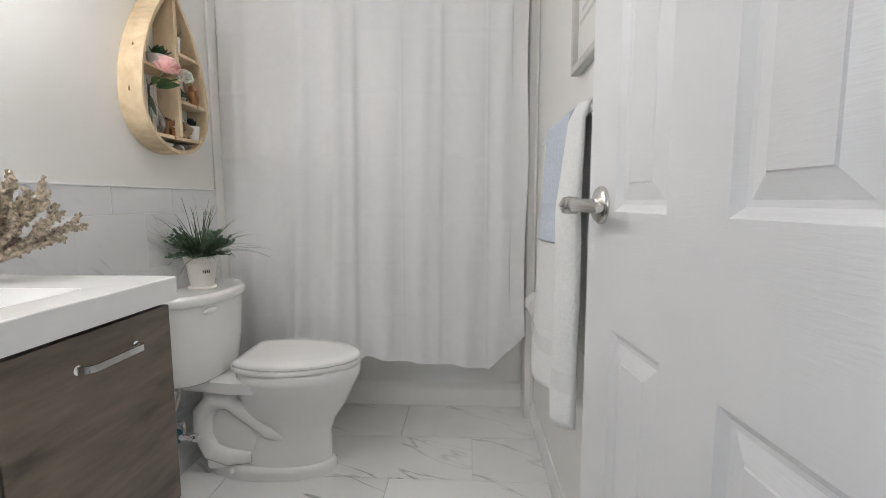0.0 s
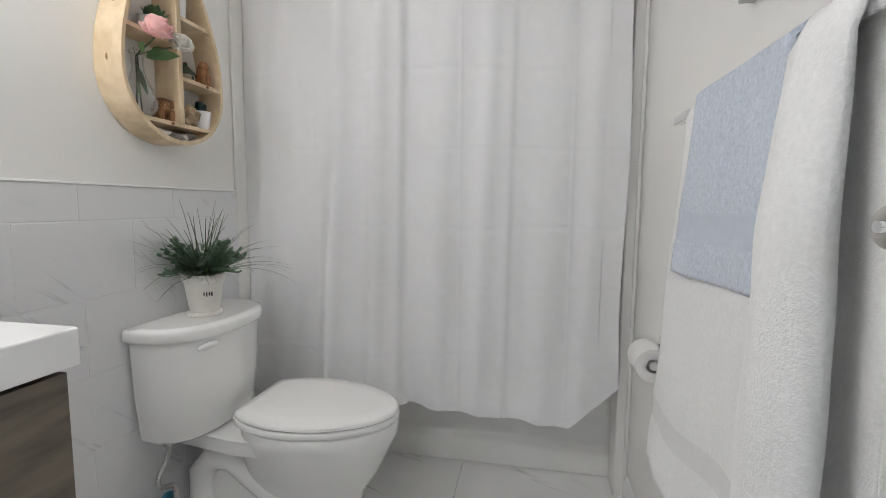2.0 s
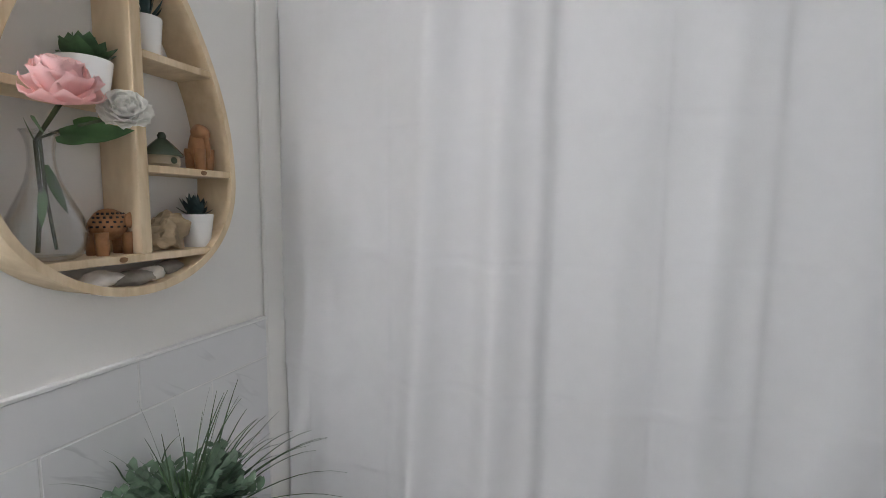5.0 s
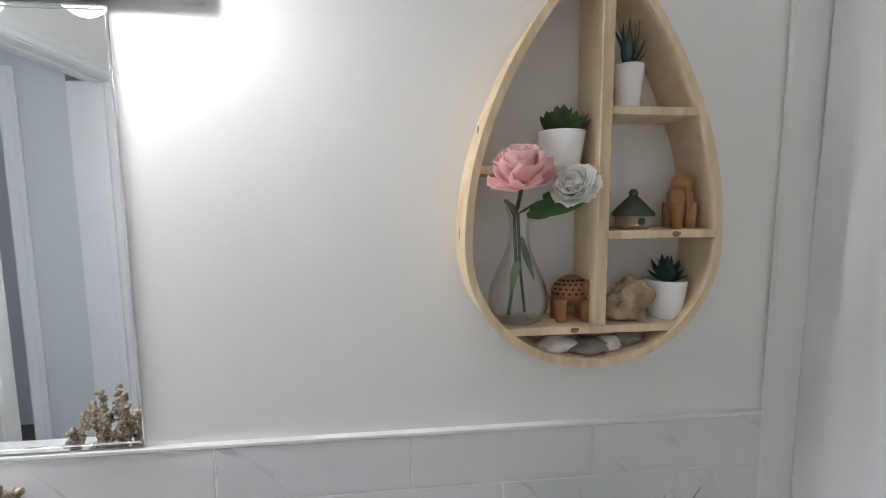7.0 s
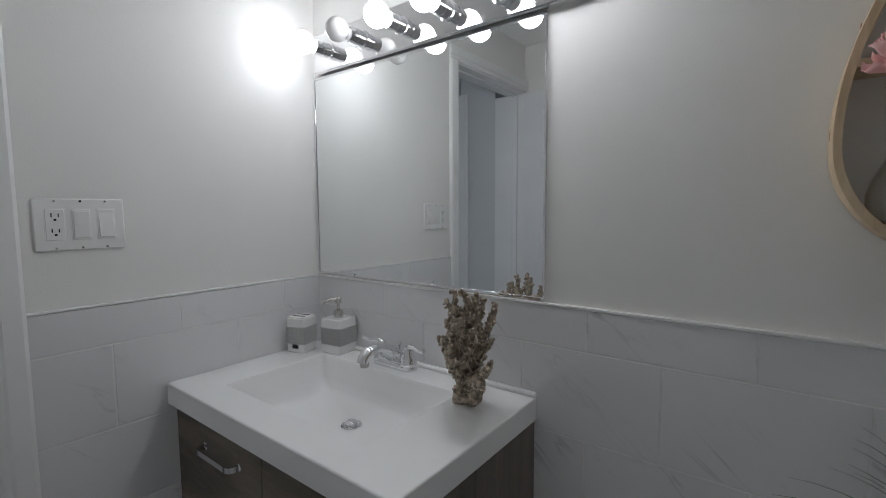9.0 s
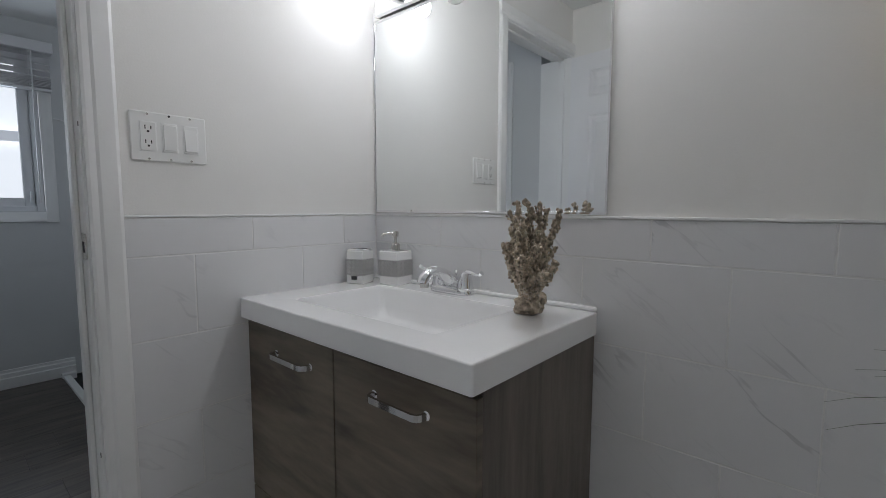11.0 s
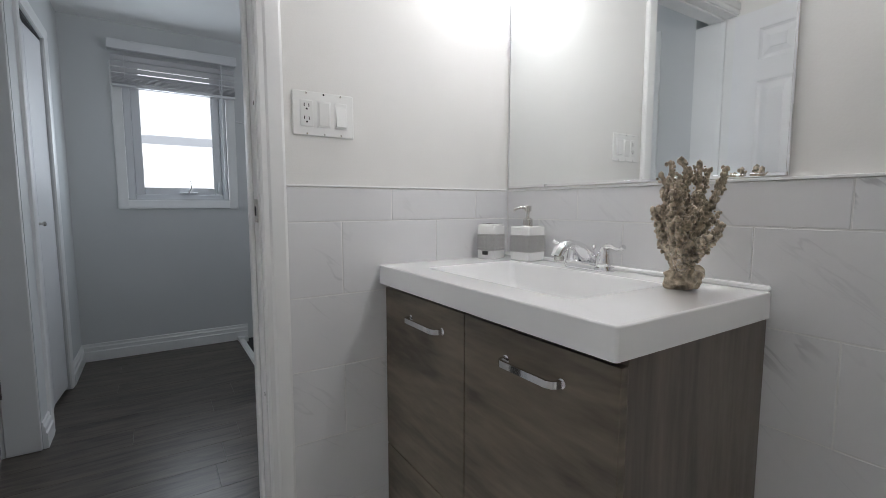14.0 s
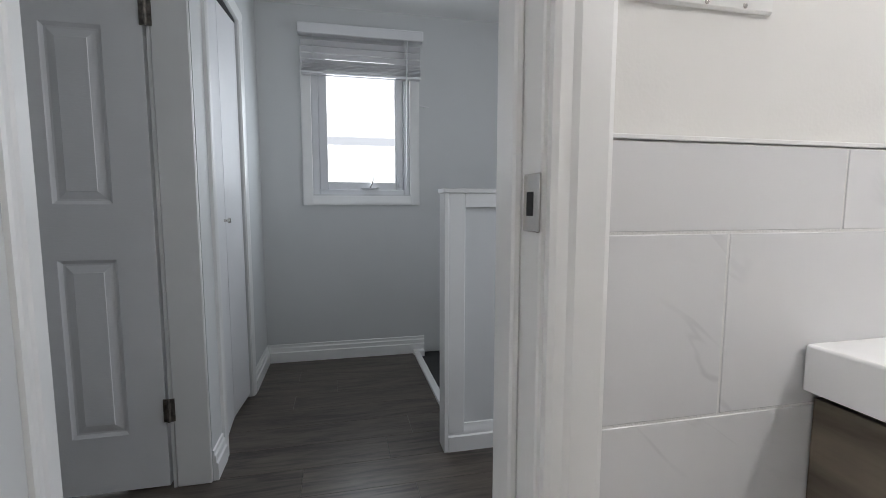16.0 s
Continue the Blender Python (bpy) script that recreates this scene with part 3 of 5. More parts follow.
part("bottom_panel", box((W + 0.022, VY0 + 0.018, 0.10), (VF - 0.019, VY1 - 0.018, 0.118)), VANITY_SIDE, vanity)
part("toe_kick", box((VF - 0.06, VY0 + 0.018, 0.0), (VF - 0.045, VY1 - 0.018, 0.10)), VANITY_SIDE, vanity)
SPLIT = 0.607


def pull(parent, ya, yb, z):
    """A flat bar whose ends curve back to the door."""
    arc = [(ya, 0.0), (ya + 0.001, 0.014), (ya + 0.006, 0.023), (ya + 0.016, 0.0275), (yb - 0.016, 0.0275), (yb - 0.006, 0.023), (yb - 0.001, 0.014), (yb, 0.0)]
    inner = [(ya + 0.006, 0.0), (ya + 0.007, 0.012), (ya + 0.010, 0.019), (ya + 0.018, 0.022), (yb - 0.018, 0.022), (yb - 0.010, 0.019), (yb - 0.007, 0.012), (yb - 0.006, 0.0)]
    rings = [[(VF + a[1], a[0], z - 0.0065), (VF + a[1], a[0], z + 0.0065), (VF + b[1], b[0], z + 0.0065), (VF + b[1], b[0], z - 0.0065)] for a, b in zip(arc, inner)]
    h = part("handle", loft(rings), PULL, parent, "flat brushed chrome bar pull", smooth=40)
    for y in (ya + 0.003, yb - 0.003):
        part("post", lathe([(0, 0), (0.009, 0), (0.009, 0.002), (0.006, 0.004), (0, 0.004)], 16, m=Matrix.Translation((VF, y, z)) @ Matrix.Rotation(radians(90), 4, "Y")), CHROME, h)


for ya, yb in ((VY0, SPLIT - 0.0015), (SPLIT + 0.0015, VY1)):
    d = part("door", box((VF - 0.018, ya, 0.398), (VF, yb, 0.876), 0.0012), VANITY, vanity)
    pull(d, *((0.360, 0.520) if ya < 0.5 else (0.746, 0.895)), 0.815)
    part("drawer_front", box((VF - 0.018, ya, 0.104), (VF, yb, 0.394), 0.0012), VANITY, vanity)

# worktop with a moulded rectangular basin
top = thing("bathroom_sink", (-0.92, 0.6, 0.895), "glossy white one-piece sink top with a rectangular basin", "sink")
CX0, CX1, CY0, CY1, CZ0, CZ1 = W + 0.011, -0.667, S + 0.012, 1.010, 0.889, 0.943
bm = bmesh.new()


def rrect(xa, xb, ya, yb, r, z, n=6):
    out = []
    for cx, cy, a0 in ((xb - r, yb - r, 0), (xa + r, yb - r, 90), (xa + r, ya + r, 180), (xb - r, ya + r, 270)):
        out += [(cx + r * math.cos(radians(a0 + 90 * k / n)), cy + r * math.sin(radians(a0 + 90 * k / n)), z) for k in range(n + 1)]
    return out


rings = [rrect(CX0, CX1, CY0, CY1, 0.006, CZ0), rrect(CX0, CX1, CY0, CY1, 0.006, CZ1 - 0.004), rrect(CX0 + 0.0015, CX1 - 0.0015, CY0 + 0.0015, CY1 - 0.0015, 0.006, CZ1 - 0.001), rrect(CX0 + 0.005, CX1 - 0.005, CY0 + 0.005, CY1 - 0.005, 0.006, CZ1)]
BX0, BX1, BY0, BY1 = -1.062, -0.752, 0.338, 0.852
for drop, back, front, side, r in ((0, 0, 0, 0, 0.012), (0.002, 0.002, 0.002, 0.002, 0.012), (0.010, 0.005, 0.006, 0.005, 0.014), (0.065, 0.010, 0.030, 0.016, 0.018), (0.088, 0.018, 0.055, 0.030, 0.024), (0.098, 0.034, 0.085, 0.055, 0.030), (0.104, 0.10, 0.14, 0.20, 0.020)):
    rings.append(rrect(BX0 + back, BX1 - front, BY0 + side, BY1 - side, r, CZ1 - drop))
rings.append(rrect(-0.945, -0.925, 0.596, 0.616, 0.009, CZ1 - 0.1045))
even(part("basin_top", loft(rings, closed_ends=False), COUNTER, top, smooth=50))
part("back_lip", box((CX0, CY0, CZ1 - 0.001), (CX0 + 0.014, CY1, CZ1 + 0.012), 0.004), COUNTER, top)
drain = part("drain", lathe([(0, 0), (0.026, 0), (0.027, 0.003), (0.020, 0.004), (0.018, 0.001), (0.0, 0.001)], 32, m=Matrix.Translation((-0.935, 0.606, CZ1 - 0.104))), CHROME, top, "chrome drain ring")
part("stopper", lathe([(0, 0.001), (0.015, 0.001), (0.016, 0.009), (0.013, 0.012), (0, 0.013)], 24, m=Matrix.Translation((-0.935, 0.606, CZ1 - 0.103))), CHROME, drain)

# faucet
FX, FY, FZ = -1.110, 0.594, CZ1
faucet = thing("faucet", (FX, FY, FZ), "chrome two-handle centreset bathroom faucet", "faucet")
rings = []
for z, g in ((0, 0), (0.010, 0.0), (0.016, 0.002), (0.020, 0.007)):
    rings.append([(FX + (0.026 - g) * math.sin(a), FY + (0.050 if math.cos(a) > 0 else -0.050) + (0.026 - g) * math.cos(a), FZ + z) for a in [2 * math.pi * (k + 0.5) / 32 for k in range(32)]])
part("base_plate", loft(rings), CHROME, faucet, smooth=40)
# low spout: a broad swan that rises forwards and turns down at its tip
rings = []
for dx, dz, wy, wz in ((-0.018, 0.012, 0.034, 0.012), (-0.006, 0.026, 0.031, 0.020), (0.016, 0.044, 0.026, 0.020), (0.044, 0.061, 0.021, 0.017), (0.072, 0.070, 0.018, 0.015), (0.098, 0.068, 0.017, 0.015), (0.116, 0.056, 0.0165, 0.015), (0.124, 0.042, 0.0155, 0.014)):
    k = (dx + 0.018) / 0.142
    lean = -0.9 + 2.2 * k
    rings.append([(FX + dx + wz * math.sin(a) * math.sin(lean), FY + wy * math.cos(a), FZ + dz + wz * math.sin(a) * math.cos(lean)) for a in [2 * math.pi * q / 20 for q in range(20)]])
spout = part("spout", loft(rings), CHROME, faucet, smooth=60)
part("aerator", lathe([(0, 0), (0.012, 0), (0.0125, 0.012), (0, 0.012)], 20, m=Matrix.Translation((FX + 0.116, FY, FZ + 0.030))), NICKEL, spout)
part("lift_rod", lathe([(0.0, 0.0), (0.0025, 0.0), (0.0025, 0.034), (0.005, 0.037), (0.006, 0.043), (0.004, 0.048), (0, 0.049)], 14, m=Matrix.Translation((FX - 0.020, FY, FZ + 0.016))), CHROME, faucet)
for sy in (-1, 1):
    y = FY + sy * 0.050
    h = part("valve_body", lathe([(0.025, 0.012), (0.025, 0.018), (0.022, 0.021), (0.0215, 0.030), (0.018, 0.046), (0.013, 0.058), (0.010, 0.064), (0, 0.066)], 24, m=Matrix.Translation((FX, y, FZ))), CHROME, faucet)
    part("lever", tube([(FX, y, FZ + 0.058), (FX + 0.002, y + sy * 0.010, FZ + 0.066), (FX + 0.005, y + sy * 0.024, FZ + 0.066), (FX + 0.008, y + sy * 0.042, FZ + 0.061), (FX + 0.011, y + sy * 0.058, FZ + 0.064), (FX + 0.013, y + sy * 0.066, FZ + 0.069)], [0.009, 0.008, 0.006, 0.0048, 0.0055, 0.0065], 12), CHROME, h)


# fretwork soap dispenser and toothbrush cup
def fret_box(name, x, y, turn, w, h, label, category):
    t = thing(name, pose(x, y, CZ1, 0, 0, turn), label, category)
    a = w / 2
    part("body", box((-a, -a, 0), (a, a, h), 0.003), PORCELAIN, t, at=Matrix())
    z0, z1 = h * 0.26, h * 0.74
    part("band", box((-a - 0.0008, -a - 0.0008, z0), (a + 0.0008, a + 0.0008, z1)), SILVER, t, "pierced silver metal band", at=Matrix())
    n = 4
    cell = w / n
    fr = bmesh.new()
    for face in range(4):
        rot = Matrix.Rotation(math.pi / 2 * face, 4, "Z")
        for i in range(n):
            for j in range(3):
                c = Vector((-a + (i + 0.5) * cell, -a - 0.0014, z0 + (j + 0.5) * (z1 - z0) / 3))
                pts = [rot @ (c + Vector((math.cos(q) * cell * 0.42, 0, math.sin(q) * (z1 - z0) / 6 * 0.92))) for q in [2 * math.pi * k / 10 for k in range(11)]]
                tube(pts, 0.0011, 4, bm=fr, caps=False)
                box((-0.0022, -0.001, -0.0022), (0.0022, 0.001, 0.0022), bm=fr, m=rot @ Matrix.Translation(c))
    part("fretwork", fr, PORCELAIN, t, "white fretwork rings", at=Matrix())
    return t, a


cup, a = fret_box("toothbrush_holder", -1.042, 0.256, 18, 0.064, 0.108, "square white toothbrush holder with silver fretwork band", "toothbrush holder")
part("lid", box((-a + 0.003, -a + 0.003, 0.1075), (a - 0.003, a - 0.003, 0.112), 0.002), PORCELAIN, cup, at=Matrix())
for x in (-0.012, 0.012):
    part("slot", box((x - 0.004, -0.022, 0.1115), (x + 0.004, 0.022, 0.1125)), DARK, cup, at=Matrix())
part("badge", box((a + 0.0008, -0.011, 0.014), (a + 0.002, 0.011, 0.027), 0.0004), DARK, cup, "small dark maker's plate", at=Matrix())
soap, a = fret_box("soap_dispenser", -1.106, 0.358, 7, 0.076, 0.108, "square white soap dispenser with silver fretwork and steel pump", "soap dispenser")
pump = part("pump", lathe([(0, 0.107), (0.015, 0.107), (0.015, 0.128), (0.010, 0.132), (0.005, 0.134), (0.005, 0.152), (0.010, 0.153), (0.011, 0.168), (0.008, 0.171), (0, 0.171)], 24), NICKEL, soap, "brushed steel pump", at=Matrix())
part("nozzle", tube([(0, 0, 0.164), (0.02, -0.012, 0.165), (0.036, -0.022, 0.160), (0.038, -0.023, 0.152)], [0.005, 0.0045, 0.004, 0.003], 10), NICKEL, pump, at=Matrix())

# coral ornament: a leaning fan of arms crusted with knobs
rng = random.Random(7)
coral = thing("coral_ornament", (-1.032, 0.895, CZ1), "champagne-bronze branching coral ornament on the sink top", "ornament")
part("foot", lump((-1.032, 0.896, CZ1 + 0.026), (0.030, 0.034, 0.034), 3, 0.45, 4), CORAL, coral)
_ball = bmesh.new()
bmesh.ops.create_icosphere(_ball, subdivisions=1, radius=1.0)
_ball.verts.index_update()
BALL_V, BALL_F = [v.co.copy() for v in _ball.verts], [[v.index for v in q.verts] for q in _ball.faces]
_ball.free()


def knob(bm, c, s):
    q = Matrix.Diagonal((rng.uniform(0.7, 1.2), rng.uniform(0.7, 1.2), rng.uniform(0.8, 1.5)))
    vs = [bm.verts.new(c + q @ v * s) for v in BALL_V]
    for face in BALL_F:
        bm.faces.new([vs[i] for i in face])


def limb(bm, p, d, length, r, level):
    pts, n = [Vector(p)], 5
    for k in range(n):
        d = (d + Vector((rng.uniform(-1, 1), rng.uniform(-1, 1), rng.uniform(-0.5, 0.8))) * 0.20).normalized()
        pts.append(pts[-1] + d * length / n)
    radii = [r * (1 - 0.09 * k) * rng.uniform(0.85, 1.1) for k in range(n)] + [r * 0.45]
    tube(pts, radii, 8, bm=bm)
    for q, nxt in zip(pts, pts[1:]):
        for k in range(int(2 + 520 * length / n)):
            w = Vector((rng.gauss(0, 1), rng.gauss(0, 1), rng.gauss(0, 1))).normalized()
            knob(bm, q.lerp(nxt, rng.random()) + w * (r * rng.uniform(0.8, 1.15)), rng.uniform(0.0022, 0.0048))
    knob(bm, pts[-1], r * 0.75)
    if level:
        for k in range(4):
            way = (d + Vector((rng.uniform(-0.7, 0.7), rng.uniform(-0.7, 0.7), rng.uniform(0.0, 0.7)))).normalized()
            limb(bm, pts[1 + k % 4], way, length * rng.uniform(0.22, 0.36), r * 0.72, level - 1)


LEAN, SIDE = Vector((0.90, 0.43, 0.0)), Vector((-0.43, 0.90, 0.0))
for el, side, ln in ((14, 0.1, 0.15), (22, -0.2, 0.18), (30, 0.2, 0.195), (38, -0.35, 0.175), (46, 0.1, 0.20), (54, 0.45, 0.16), (58, -0.3, 0.16), (66, 0.15, 0.18), (74, -0.5, 0.16), (78, 0.45, 0.18), (86, 0.1, 0.195), (92, 0.4, 0.205), (100, -0.2, 0.18), (108, 0.2, 0.17), (62, -0.75, 0.125), (80, -0.8, 0.11)):
    bm = bmesh.new()
    way = (LEAN * math.cos(radians(el)) + SIDE * 0.26 * side + Vector((0, 0, math.sin(radians(el))))).normalized()
    if -1.02 + way.x * ln < W + 0.03:
        way.x *= 0.3
        way.normalize()
    limb(bm, Vector((-1.032, 0.896, CZ1 + 0.036)) + way * 0.012 + SIDE * 0.016 * side, way, ln, 0.0100, 1)
    part("branch", bm, CORAL, coral, smooth=60)

# ---- mirror and light bar ----
MY0, MY1, MZ0, MZ1 = S + 0.008, 1.018, 1.176, 1.808
mirror = thing("mirror", (W, 0.6, MZ0), "large frameless wall mirror above the vanity", "mirror")
part("glass_pane", box((W + 0.001, MY0, MZ0), (W + 0.006, MY1, MZ1)), MIRROR, mirror, smooth=None)
for lo, hi in (((W + 0.0005, MY0 - 0.002, MZ0 - 0.004), (W + 0.009, MY1 + 0.002, MZ0 + 0.003)), ((W + 0.0005, MY0 - 0.002, MZ1 - 0.003), (W + 0.009, MY1 + 0.002, MZ1 + 0.004)), ((W + 0.0005, MY0 - 0.004, MZ0 - 0.004), (W + 0.0085, MY0 + 0.001, MZ1 + 0.004)), ((W + 0.0005, MY1 - 0.001, MZ0 - 0.004), (W + 0.0085, MY1 + 0.004, MZ1 + 0.004))):
    part("edge_channel", box(lo, hi, 0.001), CHROME, mirror)

part("clip", box((W + 0.008, 0.355, MZ0 - 0.006), (W + 0.012, 0.379, MZ0 + 0.006), 0.001), CHROME, mirror, "small chrome mirror clip")

LY0, LY1, LZ0, LZ1 = 0.234, 1.148, 1.816, 1.932
bar = thing("vanity_light", (W, 0.69, 1.87), "chrome bar light with six globe bulbs, one unlit", "light")
part("back_plate", box((W + 0.001, LY0, LZ0), (W + 0.032, LY1, LZ1), 0.003), CHROME, bar)
BULBS = [LY0 + 0.076 + 0.1523 * k for k in range(6)]
for k, y in enumerate(BULBS):
    m = Matrix.Translation((W + 0.031, y, 1.871)) @ Matrix.Rotation(radians(90), 4, "Y")
    so = part("socket", lathe([(0.0, 0), (0.026, 0), (0.026, 0.004), (0.021, 0.006), (0.021, 0.024), (0.023, 0.026), (0.023, 0.030), (0.021, 0.032), (0.021, 0.058), (0.0, 0.058)], 28, m=m), CHROME, bar, "chrome bulb socket")
    lit = k != 1
    bulb = part("bulb", lathe([(0.0, 0.052), (0.014, 0.054), (0.017, 0.064)] + [(0.0325 * math.sin(a), 0.094 - 0.0325 * math.cos(a)) for a in [radians(30 + 150 * q / 14) for q in range(15)]], 24, m=m), (BULB_ON, BULB_NECK) if lit else BULB_OFF, so, "lit frosted globe bulb" if lit else "unlit frosted globe bulb", smooth=60)
    if lit:
        for face in bulb.data.polygons:
            face.material_index = 1 if face.center.x < W + 0.031 + 0.088 else 0

# switch plate
sw = thing("switch_plate", (-0.515, S, 1.352), "white three-gang plate with an outlet and two rocker switches", "switch plate")
PX0, PX1, PZ0, PZ1 = -0.600, -0.434, 1.296, 1.411
part("plate", box((PX0, S, PZ0), (PX1, S + 0.006, PZ1), 0.003), PLASTIC, sw)
for k, xc in enumerate((-0.471, -0.517, -0.563)):
    g = part("outlet" if k == 0 else "rocker", box((xc - 0.0168, S + 0.005, 1.320), (xc + 0.0168, S + 0.0075, 1.387), 0.0012), PLASTIC, sw)
    part("frame", box((xc - 0.0185, S + 0.005, 1.3185), (xc + 0.0185, S + 0.0064, 1.3885), 0.0004), TRIM, g)
    if k == 0:
        for zc in (1.337, 1.370):
            for dx, hh in ((-0.006, 0.004), (0.006, 0.0045)):
                part("slot", box((xc + dx - 0.0011, S + 0.0074, zc), (xc + dx + 0.0011, S + 0.0078, zc + 2 * hh)), DARK, g)
            part("earth_hole", box((xc - 0.0024, S + 0.0074, zc - 0.0075), (xc + 0.0024, S + 0.0078, zc - 0.003), 0.0001), DARK, g)
    else:
        tilt = Matrix.Translation((xc, S + 0.0075, 1.3535)) @ Matrix.Rotation(radians(7 if k == 2 else -3), 4, "X")
        part("paddle", box((-0.0145, -0.003, -0.030), (0.0145, 0.003, 0.030), 0.0012, m=tilt), PLASTIC, g)
    for z in (1.302, 1.405):
        part("screw", lathe([(0, 0), (0.0028, 0), (0.002, 0.001), (0, 0.0012)], 12, m=Matrix.Translation((xc, S + 0.006, z)) @ Matrix.Rotation(radians(-90), 4, "X")), NICKEL if (k, z) != (1, 1.405) else DARK, sw)

# ---- toilet ----
TY, TK = 1.775, 1.747
toilet = thing("toilet", (-0.85, TY, 0), "white two-piece porcelain toilet with its lid down", "toilet")


def dshape(xb, xf, half, z, bulge=2.6, n=40):
    """A tank's outline: straight at the wall, bowed at the front."""
    pts = []
    for k in range(n + 1):
        a = math.pi * (k / n - 0.5)
        c, s_ = abs(math.cos(a)) ** (2 / bulge), math.copysign(abs(math.sin(a)) ** (2 / bulge), math.sin(a))
        pts.append((xb + 0.04 + (xf - xb - 0.04) * c, TK + half * s_, z))
    return [(xb, TK - half * 0.985, z)] + pts + [(xb, TK + half * 0.985, z)]


TB = W + 0.022
rings = [dshape(TB, -0.985, 0.183, 0.418), dshape(TB, -0.972, 0.191, 0.428), dshape(TB, -0.955, 0.205, 0.56), dshape(TB, -0.945, 0.213, 0.728)]
even(part("tank", loft(rings), PORCELAIN, toilet, smooth=50))
rings = [dshape(TB - 0.006, -0.938, 0.219, 0.726), dshape(TB - 0.008, -0.932, 0.225, 0.734), dshape(TB - 0.008, -0.931, 0.226, 0.754), dshape(TB - 0.006, -0.936, 0.222, 0.764), dshape(TB + 0.005, -0.955, 0.207, 0.769)]
even(part("tank_lid", loft(rings), PORCELAIN, toilet, smooth=50))
fl = part("flush_lever", lathe([(0, 0), (0.011, 0), (0.011, 0.014), (0.008, 0.018), (0, 0.018)], 16, m=Matrix.Translation((-0.972, 1.655, 0.706)) @ Matrix.Rotation(radians(90), 4, "Y")), PLASTIC, toilet, "white plastic flush lever")
part("arm", lump((-0.958, 1.622, 0.705), (0.009, 0.044, 0.011), 1, 0.0, 3), PLASTIC, fl, smooth=60)


def oval(xb, xf, half, z, egg=0.0, n=48):
    cx, a = (xb + xf) / 2, (xf - xb) / 2
    return [(cx + a * math.cos(q), TY + half * math.sin(q) * (1 - egg * math.cos(q)), z) for q in [2 * math.pi * k / n for k in range(n)]]


rings = [oval(-1.06, -0.540, 0.112, 0.0, -0.05), oval(-1.06, -0.543, 0.110, 0.03, -0.05), oval(-1.04, -0.558, 0.100, 0.05, -0.05), oval(-0.98, -0.556, 0.098, 0.17, -0.05), oval(-0.96, -0.535, 0.110, 0.225, 0), oval(-0.95, -0.487, 0.145, 0.295, 0.05), oval(-0.94, -0.450, 0.172, 0.375, 0.08), oval(-0.935, -0.432, 0.182, 0.415, 0.10), oval(-0.935, -0.430, 0.183, 0.448, 0.10), oval(-0.93, -0.436, 0.178, 0.456, 0.10), oval(-0.88, -0.49, 0.125, 0.457, 0.1)]
part("bowl", loft(rings), PORCELAIN, toilet, smooth=60)
# shelf that carries the tank
rings = [[(x, TY + s_ * hw, z) for x, hw, s_, z in ((-1.13, 0.125, -1, zt), (-0.90, 0.155, -1, zt), (-0.80, 0.16, -1, zt), (-0.80, 0.16, 1, zt), (-0.90, 0.155, 1, zt), (-1.13, 0.125, 1, zt))] for zt in (0.375, 0.385, 0.412, 0.419)]
bm = loft(rings)
bmesh.ops.bevel(bm, geom=bm.edges[:], offset=0.006, segments=2, affect="EDGES")
part("tank_shelf", bm, PORCELAIN, toilet, smooth=50)
# trapway bulging on both flanks
for sy in (-1, 1):
    y = TY + sy * 0.085
    path = [(-0.70, y - sy * 0.03, 0.155), (-0.78, y - sy * 0.004, 0.20), (-0.86, y, 0.27), (-0.93, y, 0.325), (-1.0, y - sy * 0.004, 0.325), (-1.05, y - sy * 0.006, 0.27), (-1.055, y - sy * 0.006, 0.18), (-1.02, y, 0.11), (-0.95, y, 0.085), (-0.86, y - sy * 0.01, 0.085)]
    part("trapway", tube(path, [0.03, 0.038, 0.042, 0.044, 0.044, 0.044, 0.044, 0.042, 0.038, 0.03], 16), PORCELAIN, toilet, smooth=70)
    part("bolt_cap", lathe([(0, 0), (0.014, 0), (0.013, 0.012), (0.008, 0.018), (0, 0.019)], 16, m=Matrix.Translation((-0.93, TY + sy * 0.118, 0.036))), PLASTIC, toilet)
part("web", box((-1.055, TY - 0.092, 0.02), (-0.72, TY + 0.092, 0.38), 0.02, 3), PORCELAIN, toilet, smooth=60)
part("plinth", loft([oval(-1.09, -0.537, 0.122, 0.0, -0.05), oval(-1.09, -0.539, 0.122, 0.030, -0.05), oval(-1.08, -0.550, 0.112, 0.046, -0.05), oval(-1.05, -0.59, 0.09, 0.052, -0.05)]), PORCELAIN, toilet, smooth=60)


def seat_ring(grow, z):
    pts = oval(-0.965, -0.428 + grow, 0.186 + grow, z, 0.10, 60)
    return [(max(x, -0.905 - grow * 0.5), y, z) for x, y, z in pts]


part("seat", loft([seat_ring(-0.004, 0.458), seat_ring(0.0, 0.463), seat_ring(0.0, 0.474), seat_ring(-0.004, 0.478)]), SEAT, toilet, smooth=50)
part("lid", loft([seat_ring(-0.006, 0.480), seat_ring(-0.002, 0.484), seat_ring(-0.003, 0.492), seat_ring(-0.012, 0.498), seat_ring(-0.06, 0.502)]), SEAT, toilet, smooth=50)
for sy in (-1, 1):
    part("hinge", tube([(-0.912, TY + sy * 0.075 - 0.03, 0.470), (-0.912, TY + sy * 0.075 + 0.03, 0.470)], 0.012, 14), SEAT, toilet)
